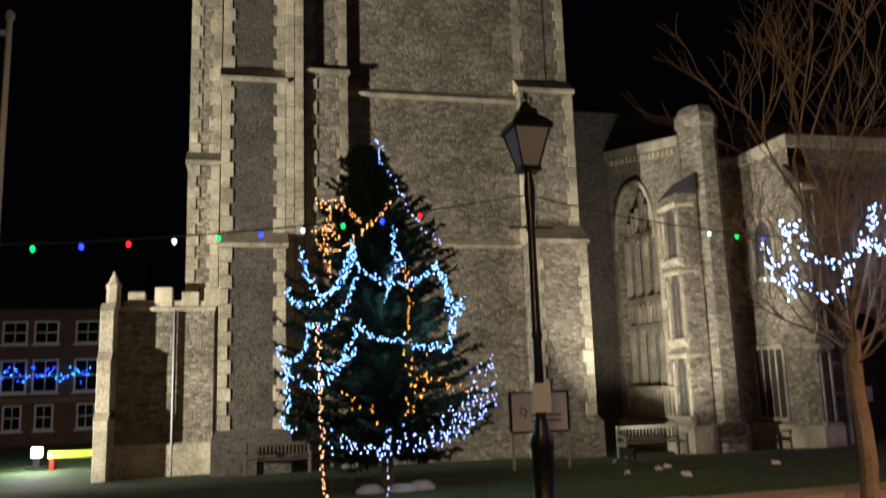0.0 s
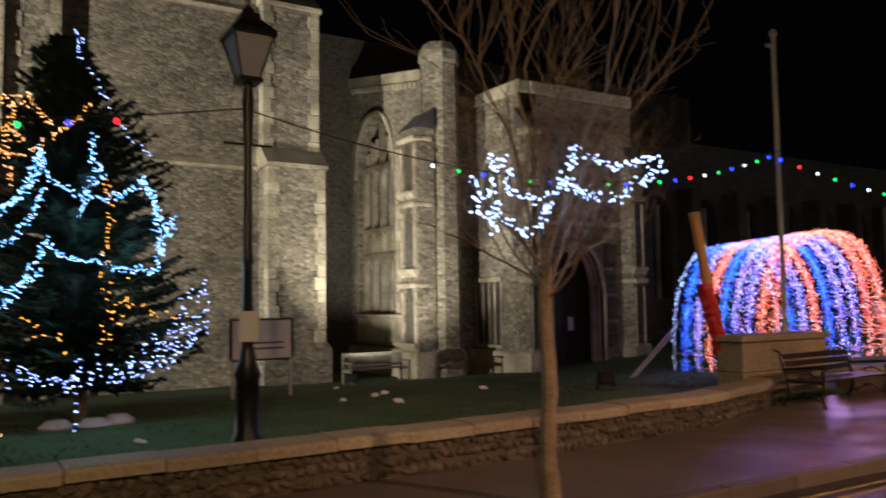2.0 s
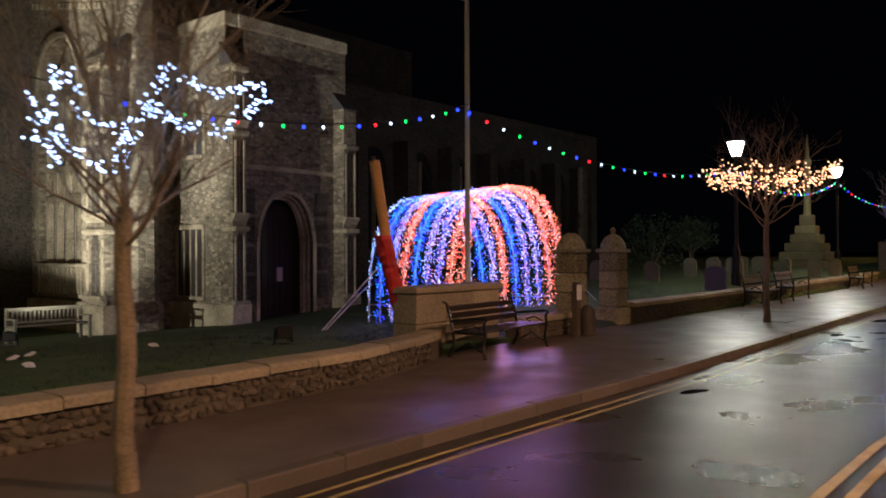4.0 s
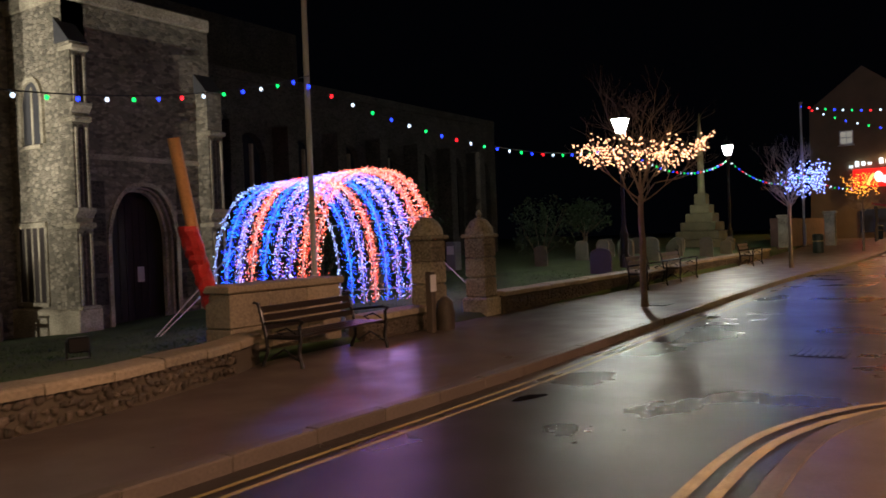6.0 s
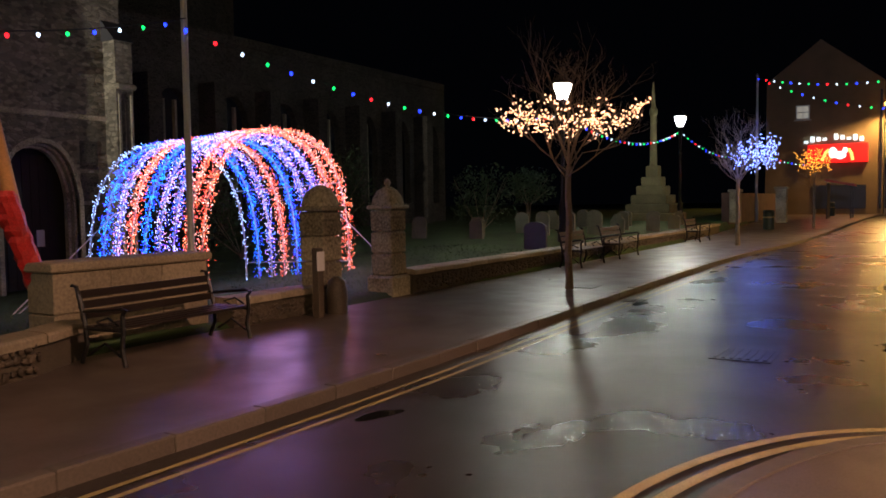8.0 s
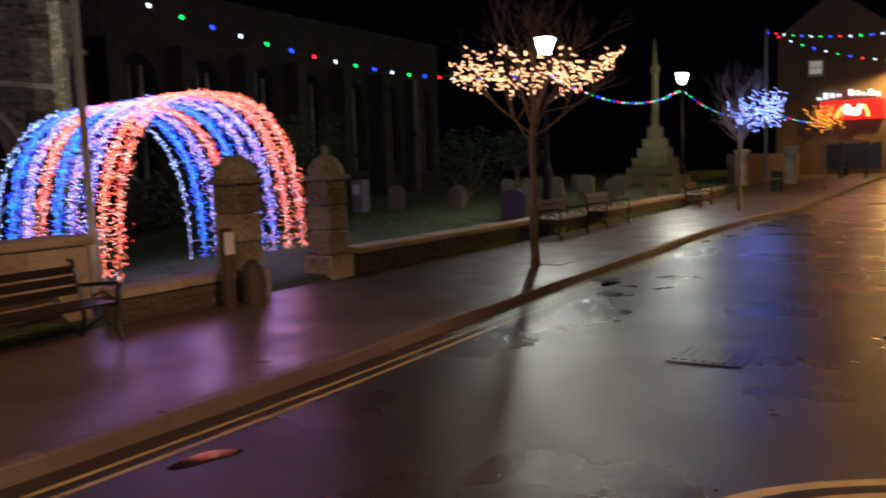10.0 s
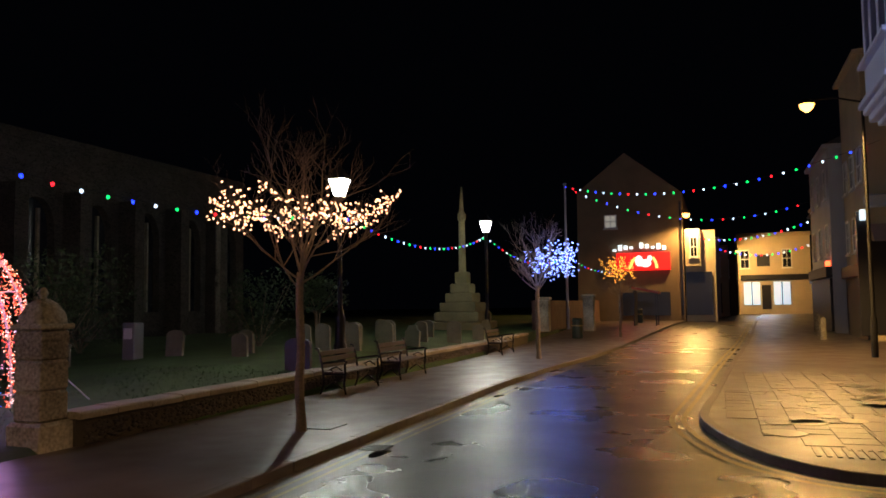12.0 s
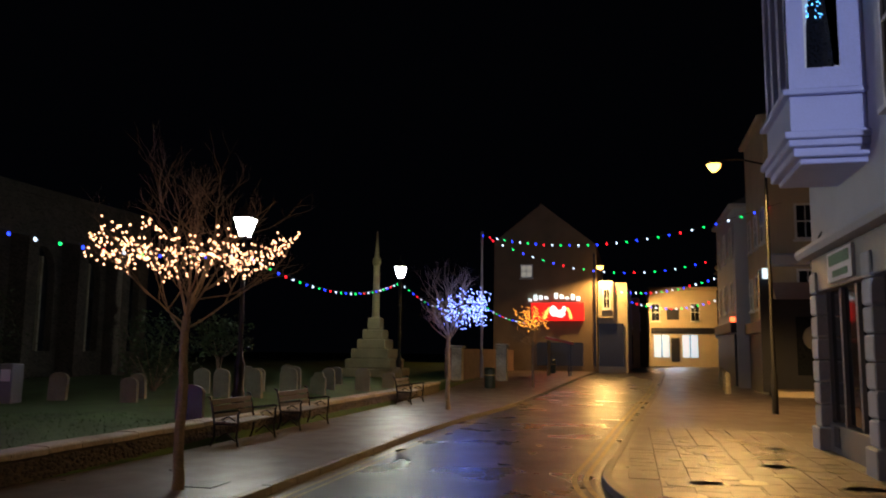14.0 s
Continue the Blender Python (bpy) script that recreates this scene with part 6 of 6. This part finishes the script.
lights_on("tree_garland", "golden light chain lower on the tree", ["led_gold"], on_fir([swag(c) for c in lower]), 0.05, 0.012, jit=0.04)
skirt = [[(-1.0, 1.0), (-0.6, 0.95), (-0.2, 0.9), (0.3, 0.92), (0.77, 1.04), (1.2, 1.3), (1.55, 1.5), (1.63, 2.18)], [(-0.9, 1.2), (-0.5, 0.9), (-0.1, 0.95), (0.2, 1.2)],
         [(0.2, 0.85), (0.5, 1.15), (0.8, 1.4), (1.1, 1.45), (1.5, 1.75)], [(0.6, 1.0), (0.9, 1.2), (1.3, 1.9), (1.6, 2.2)], [(-0.2, 1.25), (-0.22, 0.9), (-0.2, 0.5), (-0.17, 0.3)], [(0.3, 1.1), (0.9, 1.0), (1.5, 1.6)]]
lights_on("tree_garland", "violet-white light chain round the lowest branches", ["led_violet", "led_white"], on_fir([swag(c) for c in skirt]), 0.042, 0.0122, jit=0.05)
lights_on("tree_garland", "warm rope light hanging from the tree to the grass", ["led_warm"], on_fir([[(-1.16, 2.72), (-1.12, 1.9), (-1.1, 1.0), (-1.09, 0.34), (-0.98, 0.20), (-0.82, 0.17)]]), 0.035, 0.0115)
sb = thing("sandbags", "pale sandbags round the foot of the christmas tree", "sandbag")
for i, (a, b) in enumerate(((-0.35, -0.5), (0.1, -0.6), (0.45, -0.35))):
    part("sandbag", S().lathe(FX + a, FY + b, [(0.10, FZ + 0.02), (0.21, FZ + 0.06), (0.22, FZ + 0.12), (0.12, FZ + 0.2)], 9), "sandbag", sb, soft=True)

# ---- tunnel of lights ----
tun = thing("light_tunnel", "arched tunnel of hoops covered with multicoloured light curtains", "light tunnel")
random.seed(41)
HOOPS = 9
GZ = -0.12
for i in range(HOOPS):
    f = i / (HOOPS - 1)
    xa, ya = lerp(14.65, 13.95, f), lerp(10.9, 13.1, f)
    half = lerp(2.15, 2.0, f)
    xc = xa + half
    top = lerp(3.08, 2.85, f)
    def hoop(u, half=half, xc=xc, ya=ya, top=top):
        a = u * math.pi
        c, q = math.cos(a), math.sin(a)
        return Vector((xc - half * math.copysign(abs(c) ** 0.75, c), ya, GZ + (top - GZ) * q ** 0.72))
    frame_line = [hoop(k / 28) for k in range(29)]
    hp = part("hoop", S().tube(frame_line, 0.02, 5), "steel", tun)
    mix = ("led_white" if i == HOOPS - 1 else ("led_red_mix", "led_red_mix", "led_all_mix", "led_all_mix", "led_blue_mix", "led_red_mix", "led_all_mix", "led_blue_mix")[i])
    dots = []
    n = 330 if i == HOOPS - 1 else 2000
    for k in range(n):
        u = random.random()
        w = 0.03 if i == HOOPS - 1 else 0.082
        p = hoop(u) + Vector((random.gauss(0, 0.03), random.gauss(0, w), random.gauss(0, 0.025)))
        dots.append(p)
    part("light_curtain", S().dots(dots, 0.0115), mix, tun)["kind"] = "stuff"
for u in (0.02, 0.2, 0.35, 0.5, 0.65, 0.8, 0.98):
    def hp_pt(f, u):
        half, top = lerp(2.15, 2.0, f), lerp(3.08, 2.85, f)
        c, q = math.cos(u * math.pi), math.sin(u * math.pi)
        return (lerp(14.65, 13.95, f) + half - half * math.copysign(abs(c) ** 0.75, c), lerp(10.9, 13.1, f), GZ + (top - GZ) * q ** 0.72)
    part("purlin", S().tube([hp_pt(0, u), hp_pt(1, u)], 0.012, 5), "steel", tun)
for a, b in (((14.2, 12.6, 1.5), (12.4, 13.0, -0.2)), ((18.7, 11.0, 1.4), (19.6, 10.0, 0.0)), ((14.0, 13.2, 0.7), (12.5, 13.0, -0.2))):
    part("guy_rope", S().tube([a, b], 0.012, 4), "paper", tun, "pale guy rope pegged in the lawn")

# ---- festoon strings ----
def festoon(name_label, nodes, spacing, sag, seed, r=0.026, dead=(9.0, 9.0), order=("bulb_blue", "bulb_red", "bulb_white", "bulb_green", "bulb_blue", "bulb_white", "bulb_green")):
    random.seed(seed)
    t = thing("festoon_string", name_label, "string lights")
    wire, sock, groups, i = S(), S(), {}, 0
    for (a, b), sg in zip(zip(nodes, nodes[1:]), sag):
        a, b = Vector(a), Vector(b)
        n = max(4, int((b - a).length / spacing))
        pts = [a.lerp(b, k / n) - Vector((0, 0, sg * 4 * (k / n) * (1 - k / n))) for k in range(n + 1)]
        wire.tube(pts, 0.009, 4)
        for p in pts[:-1]:
            if dead[0] < p.x < dead[1]: continue
            groups.setdefault(order[i % len(order)], []).append(p - Vector((0, 0, 0.05)))
            sock.lathe(p.x, p.y, [(0.012, p.z - 0.03), (0.012, p.z + 0.01)], 5)
            i += 1
    part("wire", wire, "cable", t)
    part("sockets", sock, "cable", t)["kind"] = "stuff"
    for m, pts in groups.items():
        me = S().lathe(0, 0, [(r * 0.45, -r * 1.2), (r, -r * 0.3), (r * 0.9, r * 0.5), (r * 0.4, r)], 7).mesh("bulb")
        me.materials.append(M[m])
        me.polygons.foreach_set("use_smooth", [True] * len(me.polygons))
        for p in pts:
            o = new("bulb", me)
            o.parent, o.location = t, p
    return t


festoon("festoon of coloured bulbs along the churchyard", [(-9.0, 7.9, 3.15), (2.12, 8.5, 3.74), (13.42, 9.72, 4.50)], 0.43, (0.42, 0.72), 1, dead=(0.9, 4.3))
festoon("festoon of coloured bulbs along the churchyard", [(13.42, 9.72, 4.36), (27.1, 9.1, 4.2), (43.1, 9.7, 4.85), (57.0, 8.5, 4.7), (49.3, 4.6, 3.3)], 0.55, (0.62, 0.72, 0.85, 0.3), 2, 0.030)
festoon("festoon of coloured bulbs strung across the street", [(57.0, 8.5, 8.95), (45.6, -6.9, 8.4)], 0.62, (1.15,), 3, 0.05)
festoon("festoon of coloured bulbs strung across the street", [(57.0, 8.5, 8.95), (60.0, -5.5, 7.6)], 0.62, (1.5,), 4, 0.05)
festoon("festoon of coloured bulbs strung across the street", [(72.2, 1.0, 6.6), (62.0, -6.4, 6.9)], 0.6, (0.6,), 5, 0.06)
festoon("festoon of coloured bulbs strung across the street", [(84.0, -0.5, 6.4), (76.0, -7.4, 6.2)], 0.6, (0.7,), 6, 0.07)

# shrubs among the graves
def shrub(x, y, r, h, seed, stem=0.0):
    random.seed(seed)
    t = thing("shrub", "dark evergreen shrub among the graves", "shrub", (x, y, yard_z(x, y)))
    s, w = S(), S()
    for i in range(10):
        a = random.uniform(0, 6.28)
        w.tube([(0, 0, -0.1), (0.1 * math.cos(a), 0.1 * math.sin(a), stem + 0.1), (r * 0.7 * math.cos(a), r * 0.7 * math.sin(a), stem + h * random.uniform(0.3, 0.8))], 0.03, 4, 0.008)
    for i in range(1500):
        a, b, c = random.uniform(0, 6.28), random.uniform(-0.9, 1), random.random() ** 0.4
        k = r * (0.8 + 0.3 * math.sin(a * 3 + seed) + 0.15 * math.sin(b * 7 + seed))
        p = Vector((k * c * math.cos(a) * math.sqrt(1 - b * b * 0.8), k * c * math.sin(a) * math.sqrt(1 - b * b * 0.8), stem + h * 0.5 + h * 0.5 * b * c))
        u = Vector((random.gauss(0, 1), random.gauss(0, 1), random.gauss(0, 1))).normalized() * 0.07
        v = Vector((random.gauss(0, 1), random.gauss(0, 1), random.gauss(0, 1))).normalized() * 0.035
        s.add([p - u, p + v, p + u, p - v], [(0, 1, 2, 3)])
    part("stem", w, "bark", t)
    lf = part("foliage", s, "leaf", t)
    lf["kind"] = "stuff"


shrub(33.5, 13.2, 1.1, 1.6, 4, 0.9)
shrub(31.0, 14.0, 1.5, 2.6, 5)
shrub(26.0, 17.5, 2.2, 3.2, 6)
shrub(22.5, 17.8, 1.8, 2.6, 7)
shrub(28.0, 18.5, 2.4, 3.4, 8)

# litter on the lawn
random.seed(15)
for i, (x, y) in enumerate(((6.2, 13.4), (6.5, 13.6), (5.4, 11.0), (7.4, 17.8), (6.9, 14.4), (5.0, 12.2), (5.9, 12.8), (1.2, 9.2), (8.4, 13.0))):
    t = thing("litter", "crumpled white paper litter on the grass", "litter", (x, y, yard_z(x, y) + 0.03), random.uniform(0, 180), "litter on the lawn")
    s = S()
    s.rings([[(0.08 * (1 + 0.3 * math.sin(k * 2 + i)) * math.cos(k * 0.9) * w_, 0.035 * math.sin(k * 0.9) * w_, z + 0.02 * math.sin(k * 3 + i)) for k in range(7)] for w_, z in ((1, 0.0), (0.8, 0.02), (0.3, 0.03))])
    part("sheet", s, "paper", t)

# grass
random.seed(70)
s = S()
for i in range(26000):
    x, y = random.uniform(-5, 24), 6.9 + 11 * random.random() ** 1.5
    if y < wall_y(x) + 0.45 or (9.9 < x < 12.5 and y < 8.9): continue
    z = yard_z(x, y) - 0.01
    a, hgt = random.uniform(0, 6.28), random.uniform(0.02, 0.055)
    dx, dy = 0.012 * math.cos(a), 0.012 * math.sin(a)
    s.add([(x - dx, y - dy, z), (x + dx, y + dy, z), (x + random.gauss(0, 0.03), y + random.gauss(0, 0.03), z + hgt)], [(0, 1, 2)])
gr = tagged(part("grass", s, "grass"), "short wet winter grass in the churchyard", "grass", kind="stuff")

# ironwork in the road
mh = thing("drain_grating", "wet cast-iron cover set in the road", "manhole", (13.95, 1.55, ground_z(13) - 0.098))
part("rim", S().box(-0.36, 0.36, -0.32, 0.32, 0, 0.008, 0.002), "dark_metal", mh)
for i in range(7):
    part("bar", S().box(-0.30, 0.30, -0.27 + i * 0.085, -0.27 + i * 0.085 + 0.04, 0.009, 0.018, 0.003), "dark_metal", mh)

random.seed(66)
for x, y, r in ((10.0, 3.72, 0.17), (17.9, 3.95, 0.2), (24.5, 4.15, 0.16)):
    onpave = y > 4.5
    t = thing("puddle", "shallow rain puddle on the wet tarmac", "puddle", (x, y, ground_z(x) + (0.003 if onpave else -0.1 - 0.0022 * (y - 1.5) ** 2 + 0.004)), random.uniform(-15, 15), "puddles", "structure")
    n = 22
    s = S()
    ring = [(r * 1.5 * (1 + 0.14 * math.sin(4 * math.pi * k / n + x) + 0.08 * math.sin(6 * math.pi * k / n + y)) * math.cos(2 * math.pi * k / n), r * 0.55 * (1 + 0.14 * math.sin(6 * math.pi * k / n + y)) * math.sin(2 * math.pi * k / n)) for k in range(n)]
    s.rings([[(a, b, -0.004) for a, b in ring], [(a * 0.985, b * 0.97, 0.0) for a, b in ring]])
    part("water", s, "water", t)
gy = thing("gully_grating", "iron gully grating beside the kerb", "drain", (18.25, 4.14, ground_z(18.25) - 0.108))
for i in range(6):
    part("bar", S().box(-0.22 + i * 0.075, -0.18 + i * 0.075, -0.17, 0.17, 0, 0.014, 0.003), "dark_metal", gy)
cv = thing("access_cover", "square iron access cover by the tree", "cover", (19.15, 5.35, ground_z(19.15)))
part("plate", S().box(-0.28, 0.28, -0.2, 0.2, -0.01, 0.008, 0.003), "dark_metal", cv)

# ---- paving slabs on the square ----
random.seed(60)
sq = thing("square_paving", "grid of worn wet paving slabs", "paving", kind="structure")
slab = S().box(0, 0.445, 0, 0.445, -0.03, 0.0, 0.006).mesh("paving_slab")
slab.materials.append(M["slab"])
for i in range(34):
    for j in range(10):
        x = 18.3 + i * 0.45 + (0.22 if j % 2 else 0)
        y = -4.35 + j * 0.45
        lim = min((p.y for p in far_line if abs(p.x - x) < 1.0), default=0)
        if y + 0.5 > lim - 0.15 or x + 0.45 > 30 : continue
        o = new("paving_slab", slab)
        o.parent = sq
        o.matrix_basis = pose(x, y, ground_z(x + 0.22) + 0.006, random.uniform(-0.7, 0.7), random.uniform(-0.7, 0.7), 0)
# ovals on the slabs whose shine is painted as a pale colour
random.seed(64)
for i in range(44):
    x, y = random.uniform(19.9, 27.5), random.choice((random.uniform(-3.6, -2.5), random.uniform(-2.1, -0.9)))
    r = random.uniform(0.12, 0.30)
    t = thing("puddle", "pale oval patch on the paving slabs, its wet shine painted in", "puddle", (x, y, ground_z(x) + 0.013), random.uniform(-8, 8), "puddles on the square", "structure")
    part("water", S().rings([[(r * w_ * (1 + 0.1 * math.sin(3 * a + i)) * math.cos(a) * 1.1, r * w_ * (1 + 0.12 * math.cos(2 * a + i)) * math.sin(a), z) for a in span(0, 2 * math.pi, 14)[:-1]] for w_, z in ((1.0, -0.012), (0.96, 0.0))]), "glint_patch", t)
channel = thing("drain_channel", "narrow stone drain channel across the square", "drain", kind="structure")
for i in range(9):
    part("channel_stone", S().box(19.6 + i * 0.9, 20.48 + i * 0.9, -2.42, -2.14, ground_z(20) - 0.03, ground_z(20) + 0.011, 0.006), "kerb", channel)
tac = thing("tactile_paving", "strip of ribbed tactile paving at the crossing", "paving", kind="structure")
for i in range(26):
    part("rib", S().box(17.95 + 0.02 * i * 0.35, 18.55 + 0.02 * i * 0.35, -3.9 + i * 0.105, -3.85 + i * 0.105, 0.0, 0.012, 0.003), "kerb", tac)

# flints in the churchyard wall
random.seed(61)
fm = []
for k in range(6):
    s = S()
    s.rings([[(0.075 * w_ * math.cos(a) * (1 + 0.25 * math.sin(a * 2 + k)), y, 0.05 * w_ * math.sin(a) * (1 + 0.2 * math.cos(a * 3 + k))) for a in span(0, 2 * math.pi, 7)[:-1]] for w_, y in ((0.95, 0.03), (0.9, -0.012), (0.45, -0.028))][::-1])
    me = s.mesh("flint")
    me.materials.append(M["flint_stone"])
    fm.append(me)
rest = S()
for i in range(620):
    x, z, q = random.uniform(-7, 0.4), random.uniform(0.03, 0.29), random.uniform(0.03, 0.06)
    rest.rings([[(x + q * w_ * math.cos(a), wall_y(x) + 0.02 + y, z + q * 0.7 * w_ * math.sin(a)) for a in span(0, 2 * math.pi, 6)[:-1]] for w_, y in ((0.5, -0.03), (0.95, -0.012), (1.0, 0.03))])
part("flints", rest, "flint_stone", walls[0])["kind"] = "stuff"
for wall_, a_, b_, top_, count in ((walls[1], 12.4, 14.1, 0.24, 130), (walls[2], 16.9, 40.0, 0.29, 2300)):
    more = S()
    for i in range(count):
        x, q = random.uniform(a_, b_), random.uniform(0.03, 0.062)
        z = ground_z(x) + random.uniform(0.02, top_)
        more.rings([[(x + q * w_ * math.cos(a), wall_y(x) + 0.02 + y, z + q * 0.7 * w_ * math.sin(a)) for a in span(0, 2 * math.pi, 6)[:-1]] for w_, y in ((0.5, -0.03), (0.95, -0.012), (1.0, 0.03))])
    part("flints", more, "flint_stone", wall_)["kind"] = "stuff"
for j in range(3):
    for i in range(96):
        x = 0.4 + i * 0.094 + (0.045 if j % 2 else 0) + random.uniform(-0.012, 0.012)
        if x > 9.3: continue
        o = new("flint", fm[(i * 5 + j * 3) % 6])
        o.parent = walls[0]
        ang = math.degrees(math.atan2(wall_y(x + 0.1) - wall_y(x - 0.1), 0.2))
        o.matrix_basis = pose(x, wall_y(x) + 0.01, 0.05 + j * 0.10 + random.uniform(-0.022, 0.022), 0, random.uniform(-40, 40), ang) @ Matrix.Diagonal((random.uniform(0.42, 0.85), random.uniform(0.5, 1.2), random.uniform(0.55, 1.1), 1))
